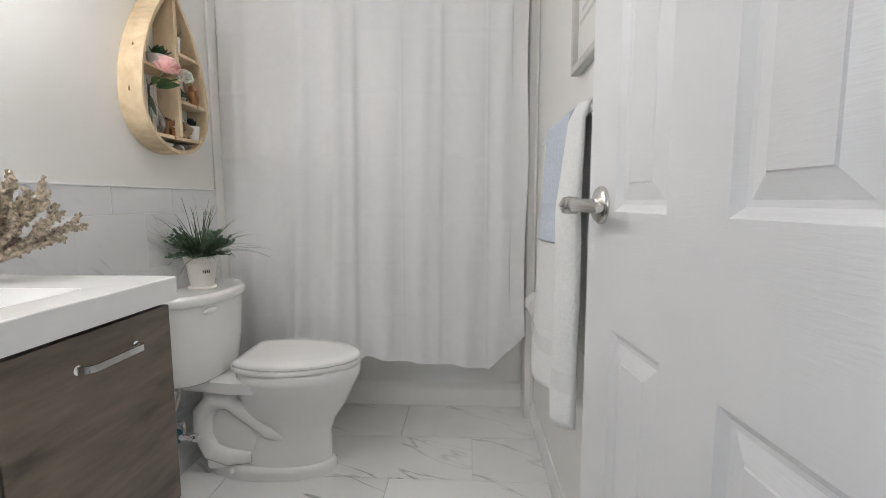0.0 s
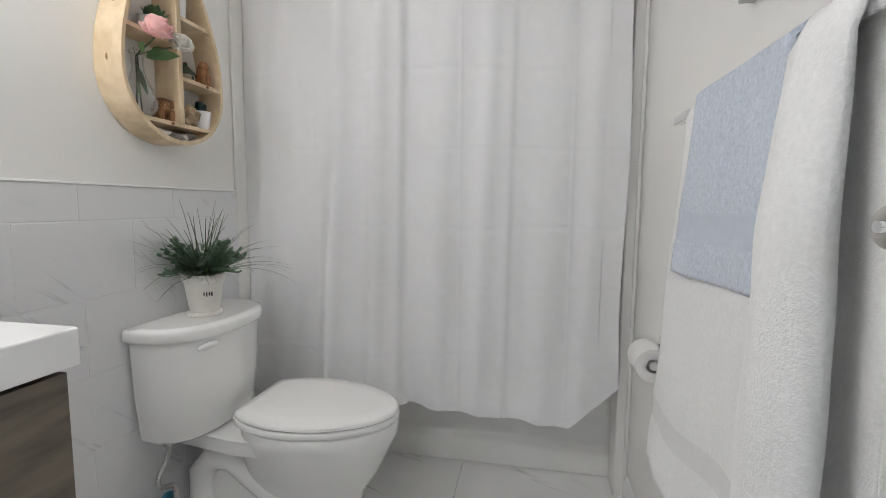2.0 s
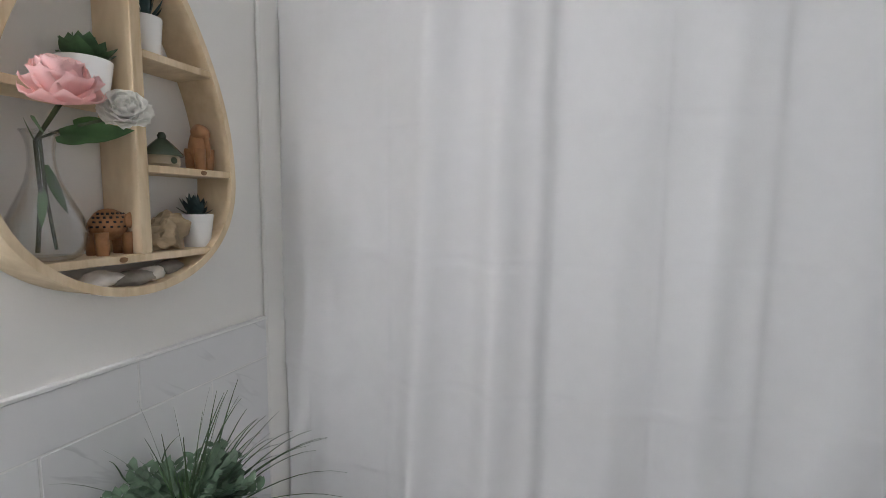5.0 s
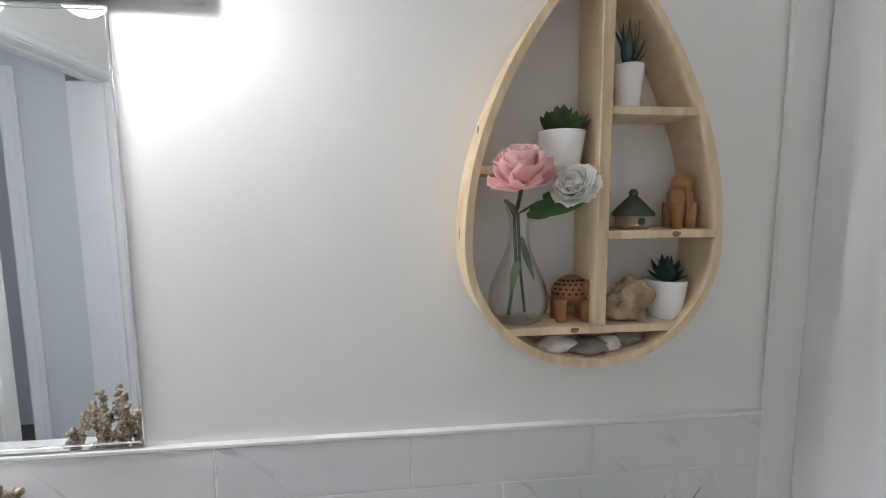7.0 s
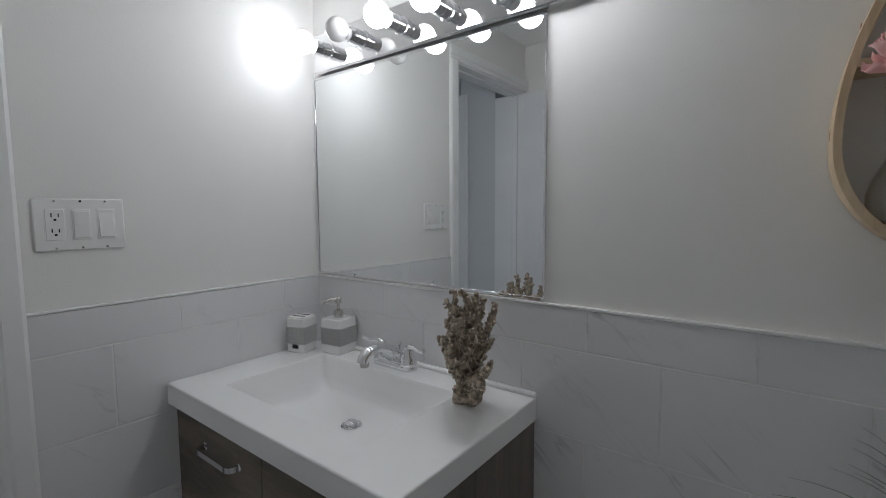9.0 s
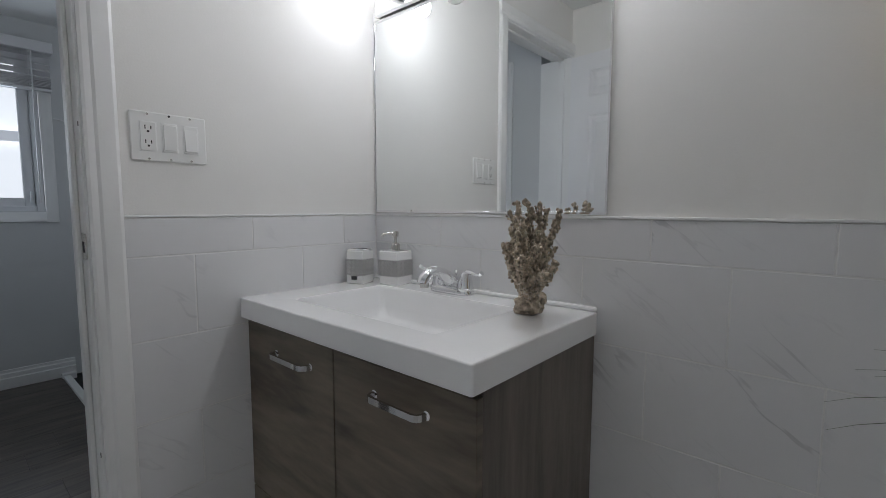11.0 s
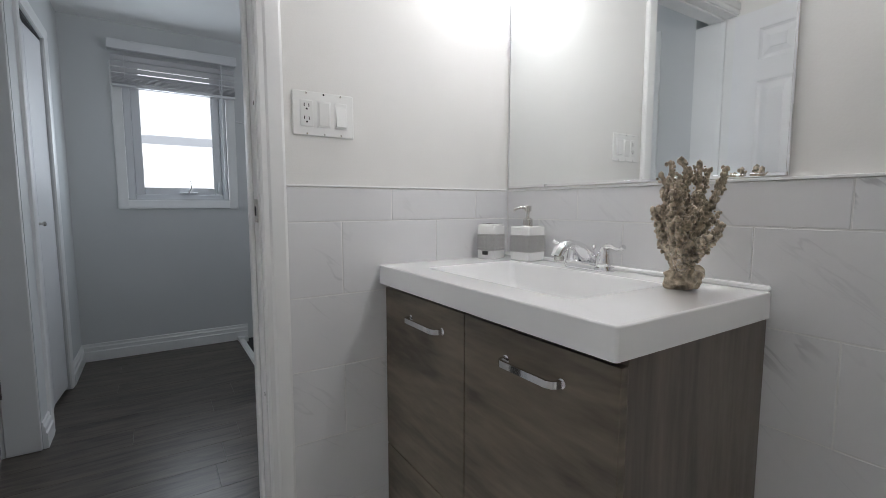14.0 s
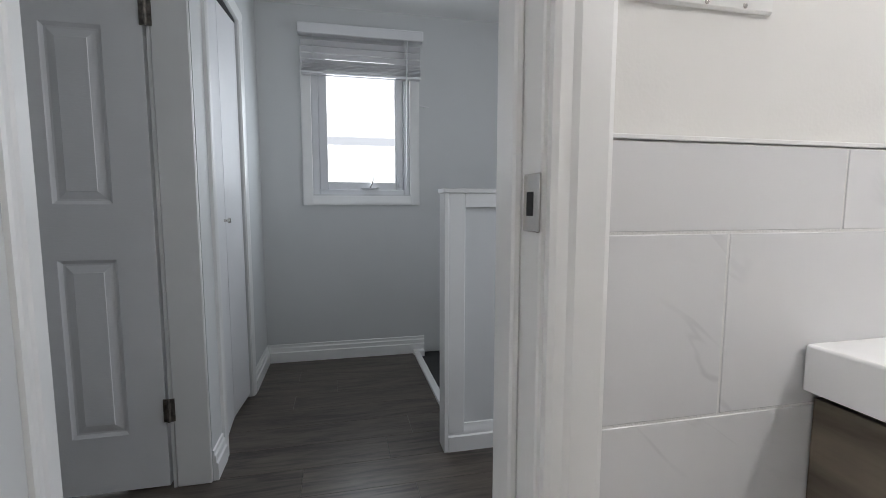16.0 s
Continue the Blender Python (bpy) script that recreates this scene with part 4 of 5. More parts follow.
# water supply
supply = thing("water_supply", (W, 1.60, 0.2), "chrome supply tube and shut-off valve with blue collar", "valve")
part("hose", tube([(-1.09, 1.602, 0.415), (-1.09, 1.602, 0.385), (-1.09, 1.590, 0.355), (-1.09, 1.562, 0.325), (-1.09, 1.555, 0.300), (-1.09, 1.566, 0.282), (-1.09, 1.590, 0.272), (-1.09, 1.610, 0.264), (-1.09, 1.618, 0.248), (-1.09, 1.618, 0.215)], 0.0075, 12), BRAID, supply)
part("nut", lathe([(0, 0), (0.016, 0), (0.018, 0.004), (0.018, 0.018), (0.012, 0.022), (0, 0.022)], 8, m=Matrix.Translation((-1.09, 1.602, 0.398))), NICKEL, supply)
vb = part("valve_body", tube([(W + 0.012, 1.618, 0.200), (-1.085, 1.618, 0.200), (-1.055, 1.622, 0.200)], [0.009, 0.013, 0.010], 14), CHROME, supply)
part("collar", lathe([(0, 0), (0.028, 0), (0.030, 0.006), (0.026, 0.012), (0, 0.012)], 20, m=Matrix.Translation((-1.126, 1.618, 0.200)) @ Matrix.Rotation(radians(90), 4, "Y")), BLUE_VALVE, supply, "worn blue plastic collar")
part("knob", lathe([(0, 0), (0.013, 0), (0.019, 0.006), (0.017, 0.014), (0, 0.016)], 14, m=Matrix.Translation((-1.055, 1.622, 0.200)) @ Matrix.Rotation(radians(90), 4, "Y")), CHROME, vb)

# ---- teardrop shelf and what stands on it ----
SX = W + 0.086
SC, SZ, SB, SA, SH = 1.698, 1.482, 1.293, 1.885, 0.195


def egg(z, inset=0.0):
    """Half width of the teardrop at height z."""
    if z < SZ:
        k = (SZ - z) / (SZ - SB)
        w = SH * math.sqrt(max(0, 1 - abs(k) ** 2.15))
    else:
        w = SH * max(0.0, math.cos(math.pi / 2 * min(1, (z - SZ) / (SA - SZ)))) ** 0.72
    return max(0, w - inset)


def egg_outline(n=72, inset=0.0):
    pts = []
    for k in range(n + 1):
        a = math.pi * k / n
        z = SZ - (SZ - SB) * math.cos(a) if a < math.pi / 2 else SZ + (SA - SZ) * -math.cos(a)
        pts.append((egg(z), z))
    loop = [(SC + w, z) for w, z in pts] + [(SC - w, z) for w, z in pts[-2:0:-1]]
    if not inset:
        return loop
    out = []
    m = len(loop)
    for k in range(m):
        (ya, za), (yb, zb) = loop[k - 1], loop[(k + 1) % m]
        ty, tz = yb - ya, zb - za
        ln = math.hypot(ty, tz) or 1
        out.append((loop[k][0] - tz / ln * inset, loop[k][1] + ty / ln * inset))
    return out


shelf = thing("teardrop_shelf", (W, SC, SB), "teardrop-shaped pine wall shelf with a central upright", "shelf")
outer, inner = egg_outline(), egg_outline(inset=0.013)
part("rim", loft([[(W + 0.001, y, z) for y, z in outer], [(SX - 0.002, y, z) for y, z in outer], [(SX, SC + (y - SC) * 0.992, z) for y, z in outer], [(SX, SC + (y - SC) * 1.006, z) for y, z in inner], [(W + 0.001, y, z) for y, z in inner], [(W + 0.001, y, z) for y, z in outer]], closed_ends=False), PINE, shelf, smooth=40)
DY0, DY1 = 1.697, 1.715
LOW, MIDZ, TOPZ, LEFTZ = 1.357, 1.497, 1.673, 1.590
part("upright", box((W + 0.002, DY0, LOW), (SX - 0.001, DY1, SA - 0.03), 0.0015), PINE, shelf)
for z, ya, yb in ((LOW, SC - egg(LOW, 0.012), SC + egg(LOW, 0.012)), (MIDZ, DY1, SC + egg(MIDZ, 0.010)), (TOPZ, DY1, SC + egg(TOPZ, 0.010)), (LEFTZ, SC - egg(LEFTZ, 0.010), DY0)):
    part("board", box((W + 0.002, ya, z - 0.012), (SX - 0.002, yb, z), 0.001), PINE, shelf)
KNOT = mat("pine_knot", (0.26, 0.13, 0.055), 0.5, var=0.3, scale=60)
for y, z in ((1.668, LOW - 0.006), (1.82, MIDZ - 0.006)):
    part("knot", lump((SX - 0.002, y, z), (0.0012, 0.007, 0.0045), 2, 0.2, 2), KNOT, shelf, "dark knot")
for dx, z in ((0.042, 1.492), (0.046, 1.64)):
    w = egg(z)
    part("knot", lump((W + dx, SC - w + 0.0004, z), (0.004, 0.0012, 0.010), 4, 0.2, 2), KNOT, shelf, "dark knot")


def pot(name, x, y, z, r, h, label, category="potted plant"):
    t = thing(name, (x, y, z), label, category)
    part("pot", lathe([(0, 0), (r * 0.74, 0), (r * 0.78, 0.003), (r, h - 0.002), (r * 0.98, h), (r * 0.9, h), (r * 0.88, h - 0.006), (0, h - 0.008)], 32, m=Matrix.Translation((x, y, z))), PORCELAIN, t, "smooth white ceramic pot")
    return t


def leaf_blade(bm, base, way, length, width, thick, curl=0.4, n=5, roll=0.0):
    """A fleshy pointed leaf."""
    way = way.normalized()
    side = way.cross(Vector((0, 0, 1))).normalized() if abs(way.z) < 0.98 else Vector((1, 0, 0))
    up = side.cross(way)
    if roll:
        turn = Matrix.Rotation(radians(roll), 3, way)
        side, up = turn @ side, turn @ up
    rings = []
    for k in range(n + 1):
        s = k / n
        w = width * (math.sin(math.pi * min(1, 0.12 + s * 0.9)) ** 0.8) * (1 - 0.2 * s)
        c = base + way * length * s + up * (curl * length * s * s)
        q = thick * (1 - s * 0.8)
        rings.append([c + side * w, c + up * q * 0.4, c - side * w, c - up * q])
    loft(rings, bm=bm)


def rosette(t, c, rings, colour, seed, label):
    r = random.Random(seed)
    heart = part("rosette", lump(c, (0.006, 0.006, 0.008), seed, 0.1, 2), colour, t, label)
    for n, el, ln, wd in rings:
        for k in range(n):
            a = 2 * math.pi * (k + r.uniform(-0.2, 0.2)) / n + r.random()
            e = radians(el + r.uniform(-8, 8))
            bm = bmesh.new()
            leaf_blade(bm, Vector(c), Vector((math.cos(a) * math.cos(e), math.sin(a) * math.cos(e), math.sin(e))), ln * r.uniform(0.85, 1.1), wd, wd * 0.35, 0.25)
            part("leaf", bm, colour, heart, smooth=60)


p = pot("succulent", W + 0.045, 1.655, LEFTZ, 0.036, 0.052, "green rosette succulent in a white pot on the shelf")
rosette(p, (W + 0.045, 1.655, LEFTZ + 0.048), ((6, 12, 0.052, 0.018), (6, 34, 0.048, 0.019), (5, 58, 0.040, 0.015), (3, 80, 0.028, 0.009)), SUCCULENT, 1, "broad green leaves")
p = pot("succulent", W + 0.046, 1.832, LOW, 0.031, 0.060, "blue-green succulent in a white pot on the shelf")
rosette(p, (W + 0.046, 1.832, LOW + 0.056), ((8, 15, 0.036, 0.010), (8, 38, 0.038, 0.010), (6, 60, 0.040, 0.009), (4, 80, 0.038, 0.007)), SUCCULENT_BLUE, 2, "spiky blue-green leaves")
p = pot("succulent", W + 0.043, 1.757, TOPZ, 0.023, 0.066, "spiky aloe in a small white pot on the shelf")
rosette(p, (W + 0.043, 1.757, TOPZ + 0.060), ((4, 40, 0.045, 0.0045), (5, 65, 0.065, 0.005), (3, 82, 0.07, 0.005)), SUCCULENT_BLUE, 3, "narrow upright leaves")

# glass vase with two flowers
VX, VY = W + 0.047, 1.592
vase = thing("glass_vase", (VX, VY, LOW), "clear bottle vase on the pine shelf", "vase")
prof = [(0.0, 0.0), (0.026, 0.0), (0.036, 0.005), (0.045, 0.024), (0.046, 0.040), (0.041, 0.060), (0.030, 0.085), (0.020, 0.108), (0.0155, 0.128), (0.0145, 0.145), (0.0165, 0.162), (0.021, 0.174)]
part("bottle", lathe(prof + [(r - 0.0018, z + (0.004 if k == 0 else 0)) for k, (r, z) in list(enumerate(prof))[:0:-1]] + [(0.0, 0.005)], 36, m=Matrix.Translation((VX, VY, LOW))), THIN_GLASS, vase, smooth=60)
for nm, z, r, q in (("lip", 0.174, 0.0202, 0.0016), ("foot_ring", 0.003, 0.027, 0.0028)):
    part(nm, tube([(VX + r * math.cos(a), VY + r * math.sin(a), LOW + z) for a in [2 * math.pi * k / 32 for k in range(33)]], q, 8, caps=False), THIN_GLASS, vase, smooth=80)
flower = thing("peony_stems", (VX, VY, LOW + 0.01), "pink peony and white carnation with green leaves in the vase", "flowers")
F1, F2 = Vector((W + 0.128, 1.573, 1.578)), Vector((W + 0.148, 1.638, 1.556))
part("stem", tube([(VX + 0.006, VY - 0.016, LOW + 0.012), (VX, VY - 0.004, LOW + 0.09), (VX + 0.004, VY - 0.008, LOW + 0.16), (VX + 0.02, VY - 0.008, 1.53), F1 - Vector((0.004, 0, 0.02))], [0.0028, 0.0026, 0.0026, 0.0026, 0.003], 8), STEM, flower)
part("stem", tube([(VX - 0.004, VY + 0.012, LOW + 0.014), (VX, VY + 0.002, LOW + 0.09), (VX + 0.003, VY - 0.002, LOW + 0.165), (VX + 0.024, VY + 0.02, 1.538), F2 - Vector((0.004, 0.006, 0.004))], 0.0022, 8), STEM, flower)
bm = bmesh.new()
for base, way, ln, wd in (((VX + 0.024, VY + 0.010, 1.528), (0.6, 0.9, 0.12), 0.085, 0.017), ((VX + 0.022, VY - 0.01, 1.53), (0.7, -0.6, 0.15), 0.05, 0.012), ((VX + 0.024, VY + 0.005, 1.520), (0.6, 0.7, 0.05), 0.045, 0.009), ((VX + 0.02, VY + 0.03, 1.545), (0.5, 0.8, 0.1), 0.045, 0.012), ((VX, VY, LOW + 0.10), (0.2, -0.25, -0.8), 0.06, 0.007), ((VX, VY + 0.004, LOW + 0.13), (0.1, 0.2, -0.9), 0.07, 0.008), ((VX, VY, LOW + 0.15), (0.1, -0.35, 0.5), 0.045, 0.005)):
    leaf_blade(bm, Vector(base), Vector(way), ln, wd, 0.0012, 0.1, 7, -55)
part("leaves", bm, LEAF, flower, "green peony leaves", smooth=60)


def petals(bloom, material, c, face, rings, seed, frill=0.0):
    """Cupped petals in whorls that open towards face."""
    r = random.Random(seed)
    q = face.normalized().to_track_quat("Z", "Y")
    for n, tilt, ln, wd in rings:
        for k in range(n):
            bm = bmesh.new()
            a = 2 * math.pi * (k + r.uniform(-0.25, 0.25)) / n
            m = Matrix.Translation(c) @ q.to_matrix().to_4x4() @ Matrix.Rotation(a, 4, "Z") @ Matrix.Rotation(radians(90 - tilt + r.uniform(-9, 9)), 4, "Y")
            rows = []
            for i in range(7):
                s = i / 6
                w = wd * math.sin(math.pi * (0.10 + 0.72 * s)) ** 0.7
                row = []
                for j in range(7):
                    u = j / 3 - 1
                    cup = 0.35 * wd * u * u + 0.3 * ln * s * s
                    ed = frill * r.uniform(-1, 1) * s
                    row.append((m @ Vector((-cup + ed, u * w, ln * (s - 0.10 * u * u * s) + ed))))
                rows.append(row)
            loft(rows, bm=bm, loop=False)
            ob = part("petal", bm, material, bloom, smooth=80)
            ob.modifiers.new("thickness", "SOLIDIFY").thickness = 0.0006


bloom = part("pink_bloom", lump(F1, (0.008, 0.008, 0.008), 1, 0.2, 2), PINK, flower, "ruffled pink peony bloom")
petals(bloom, PINK, F1 - Vector((0, 0, 0.020)), Vector((0.35, -0.15, 0.85)), ((5, 4, 0.046, 0.024), (7, 30, 0.052, 0.024), (7, 50, 0.054, 0.023), (6, 64, 0.052, 0.020), (6, 76, 0.048, 0.017), (5, 86, 0.042, 0.012)), 5, 0.0022)
bloom = part("white_bloom", lump(F2, (0.007, 0.007, 0.007), 2, 0.2, 2), WHITE_PETAL, flower, "frilled white carnation bloom")
petals(bloom, WHITE_PETAL, F2, Vector((0.55, -0.45, 0.45)), ((8, -6, 0.032, 0.016), (8, 16, 0.031, 0.016), (7, 36, 0.030, 0.015), (6, 56, 0.027, 0.013), (5, 76, 0.022, 0.010)), 6, 0.0014)

# carved figures: one plain mesh each
bm = bmesh.new()
ex, ey, ez = W + 0.045, 1.676, LOW + 0.046
lump((ex, ey, ez), (0.020, 0.030, 0.024), 1, 0.1, 3, bm=bm)
lump((ex + 0.003, 1.705, LOW + 0.052), (0.013, 0.013, 0.016), 2, 0.1, 2, bm=bm)
tube([(W + 0.050, 1.714, LOW + 0.048), (W + 0.052, 1.720, LOW + 0.03), (W + 0.052, 1.719, LOW + 0.008)], [0.007, 0.005, 0.003], 8, bm=bm)
for x in (0.034, 0.056):
    for y in (1.656, 1.696):
        tube([(W + x, y, LOW + 0.035), (W + x, y + 0.001, LOW)], [0.010, 0.0085], 8, bm=bm)
lump((W + 0.063, 1.697, LOW + 0.053), (0.003, 0.010, 0.013), 3, 0.1, 2, bm=bm)
# pierced lattice on its flanks: dark boxes stand in for the holes' shade
for i in range(7):
    for j in range(4):
        lon, lat = radians(-75 + i * 19 + 9 * (j % 2)), radians(-6 + j * 17)
        d = Vector((math.cos(lat) * math.cos(lon), math.cos(lat) * math.sin(lon), math.sin(lat)))
        q = d.to_track_quat("X", "Z").to_matrix().to_4x4()
        old = set(bm.faces)
        box((-0.0012, -0.0017, -0.0014), (0.0012, 0.0017, 0.0014), bm=bm, m=Matrix.Translation((ex + 0.0203 * d.x, ey + 0.0304 * d.y, ez + 0.0243 * d.z)) @ q)
        for f in set(bm.faces) - old:
            f.material_index = 1
tagged(part("carved_elephant", bm, [CARVED, DARK], smooth=60), "carved brown wooden elephant with a pierced lattice body", "figurine")
bm = bmesh.new()
fx, fy = W + 0.045, 1.848
lump((fx, fy, MIDZ + 0.042), (0.019, 0.019, 0.030), 5, 0.15, 3, bm=bm)
lump((fx + 0.004, fy, MIDZ + 0.070), (0.016, 0.016, 0.016), 6, 0.15, 3, bm=bm)
for dx in (-0.011, 0.011):
    for dy in (-0.010, 0.010):
        tube([(fx + dx, fy + dy, MIDZ + 0.040), (fx + dx, fy + dy, MIDZ)], [0.0105, 0.0085], 8, bm=bm)
tube([(fx + 0.013, fy + 0.002, MIDZ + 0.070), (fx + 0.019, fy + 0.002, MIDZ + 0.040), (fx + 0.017, fy + 0.002, MIDZ + 0.020)], [0.006, 0.005, 0.003], 8, bm=bm)
tagged(part("carved_figure", bm, CARVED, smooth=60), "small carved brown wooden animal figure on the shelf", "figurine")
pag = thing("pottery_hut", (W + 0.045, 1.772, MIDZ), "small green-roofed pottery hut on the shelf", "ornament")
part("base", lathe([(0, 0), (0.022, 0), (0.027, 0.006), (0.026, 0.018), (0.022, 0.024), (0, 0.024)], 20, m=Matrix.Translation((W + 0.045, 1.772, MIDZ))), POTTERY_PALE, pag, "pale glazed base")
part("roof", lathe([(0, 0.022), (0.032, 0.020), (0.031, 0.025), (0.020, 0.037), (0.010, 0.047), (0.006, 0.050), (0.007, 0.055), (0.004, 0.060), (0, 0.061)], 20, m=Matrix.Translation((W + 0.045, 1.772, MIDZ))), POTTERY, pag, "dark green glazed roof")
part("window_spot", lump((W + 0.071, 1.772, MIDZ + 0.012), (0.003, 0.006, 0.006), 1, 0, 2), POTTERY, pag)
tagged(part("rough_rock", lump((W + 0.052, 1.766, LOW + 0.028), (0.025, 0.036, 0.031), 8, 0.6, 4), ROCK, smooth=25), "jagged brown rock on the pine shelf", "rock")
for y, s, mt, lb, sd in ((1.652, (0.018, 0.026, 0.011), PEBBLE, "pale smooth stone in the foot of the shelf", 1), (1.705, (0.020, 0.030, 0.012), GREY_PEBBLE, "grey-brown stone in the foot of the shelf", 2), (1.735, (0.015, 0.016, 0.011), PEBBLE, "pale stone in the foot of the shelf", 3), (1.768, (0.016, 0.020, 0.010), GREY_PEBBLE, "dark stone in the foot of the shelf", 4)):
    zf = SZ - (SZ - SB) * math.sqrt(max(0, 1 - ((y - SC) / SH) ** 2)) + 0.013
    tagged(part("stone", lump((W + 0.052, y, zf + s[2] * 0.85), [1.2 * q for q in s], sd, 0.35), mt, smooth=60), lb, "stone", "stones on the shelf")

# ---- pot plant on the tank ----
PX, PY, PZ = -1.045, 1.722, 0.770
plant = thing("potted_grass", (PX, PY, PZ), "artificial grass and eucalyptus in a white footed pot on the tank", "potted plant")
potp = part("pot", lathe([(0, 0.012), (0.041, 0.012), (0.045, 0.03), (0.056, 0.105), (0.060, 0.108), (0.062, 0.114), (0.062, 0.126), (0.059, 0.130), (0.055, 0.130), (0.052, 0.115), (0, 0.112)], 40, m=Matrix.Translation((PX, PY, PZ))), CLAY_POT, plant, "white glazed pot with a rolled rim")
part("saucer", lathe([(0, 0), (0.048, 0), (0.052, 0.006), (0.050, 0.012), (0, 0.012)], 36, m=Matrix.Translation((PX, PY, PZ))), CLAY_POT, potp)
for k, q in enumerate((-52, -44, -36, -28)):
    a = radians(q)
    m = Matrix.Translation((PX + 0.0518 * math.cos(a), PY + 0.0518 * math.sin(a), PZ + 0.072)) @ Matrix.Rotation(a, 4, "Z")
    part("mark", box((-0.001, -0.0016, -0.005 - 0.002 * (k % 2)), (0.0018, 0.0016, 0.006), m=m), DARK, potp)
rng = random.Random(21)
blades, dark, euc = bmesh.new(), bmesh.new(), bmesh.new()


def grass(bm, a, lean, length, droop, w):
    """A long thin blade that arches over."""
    c = Vector((PX + rng.uniform(-0.02, 0.02), PY + rng.uniform(-0.02, 0.02), PZ + 0.115))
    d = Vector((math.cos(a), math.sin(a), 0))
    side = Vector((-d.y, d.x, 0))
    rings = []
    n = 9
    for k in range(n + 1):
        s = k / n
        h = length * (math.cos(lean) * s - droop * s * s * s)
        o = length * (math.sin(lean) * s + 0.25 * droop * s * s)
        pt = c + d * o + Vector((0, 0, h))
        pt.x = max(pt.x, W + 0.014)
        ww = w * (1 - 0.85 * s)
        rings.append([pt + side * ww, pt - side * ww, pt + Vector((0, 0, ww * 0.5))])
    loft(rings, bm=bm)


for k in range(56):
    lean = rng.uniform(30, 82) if k % 5 else rng.uniform(6, 30)
    grass(dark, rng.choice((rng.uniform(0, 6.283), rng.uniform(-2.0, -1.0), rng.uniform(0.9, 1.9))), radians(lean), rng.uniform(0.20, 0.27) + 0.0006 * lean, rng.uniform(0.02, 0.10) + 0.0042 * lean * rng.uniform(0.5, 0.95), 0.0032)
for k in range(70):
    grass(blades, rng.uniform(0, 6.283), radians(rng.uniform(15, 75)), rng.uniform(0.07, 0.15), rng.uniform(0.0, 0.4), 0.0022)
for k in range(90):
    a, e = rng.uniform(0, 6.283), radians(rng.uniform(8, 56))
    c = Vector((PX, PY, PZ + 0.118))
    d = Vector((math.cos(a) * math.cos(e), math.sin(a) * math.cos(e), math.sin(e)))
    ln = rng.uniform(0.08, 0.13)
    for i in range(7):
        s = 0.35 + 0.65 * i / 6
        p = c + d * ln * s + Vector((0, 0, 0.014 - 0.02 * s * s * (e < 0.3)))
        p.x = max(p.x, W + 0.02)
        for sgn in (-1, 1):
            way = (d * 0.4 + Vector((-d.y, d.x, 0)) * sgn + Vector((0, 0, rng.uniform(-0.2, 0.8)))).normalized()
            leaf_blade(euc, p, way, rng.uniform(0.014, 0.022), 0.0080, 0.0008, 0.1, 3)
part("long_blades", dark, LEAF_DARK, plant, "long arching dark grass blades")
part("short_blades", blades, LEAF, plant, "fresh green grass blades")
part("eucalyptus_sprigs", euc, EUCALYPT, plant, "dusty green eucalyptus sprigs")

# ---- towel bar, towels, paper roll, picture ----
BX, BZ, BYA, BYB = E - 0.072, 1.308, 0.905, 1.598
rail2 = thing("towel_bar", (E, 1.24, BZ), "square chrome towel bar on the painted wall", "towel bar")
part("bar", box((BX - 0.009, BYA, BZ - 0.009), (BX + 0.009, BYB, BZ + 0.009), 0.0015), CHROME, rail2)
for y in (BYA + 0.03, BYB - 0.03):
    part("post", box((BX, y - 0.010, BZ - 0.010), (E - 0.006, y + 0.010, BZ + 0.010), 0.0015), CHROME, rail2)
    part("rosette", box((E - 0.006, y - 0.022, BZ - 0.022), (E, y + 0.022, BZ + 0.022), 0.002), CHROME, rail2)


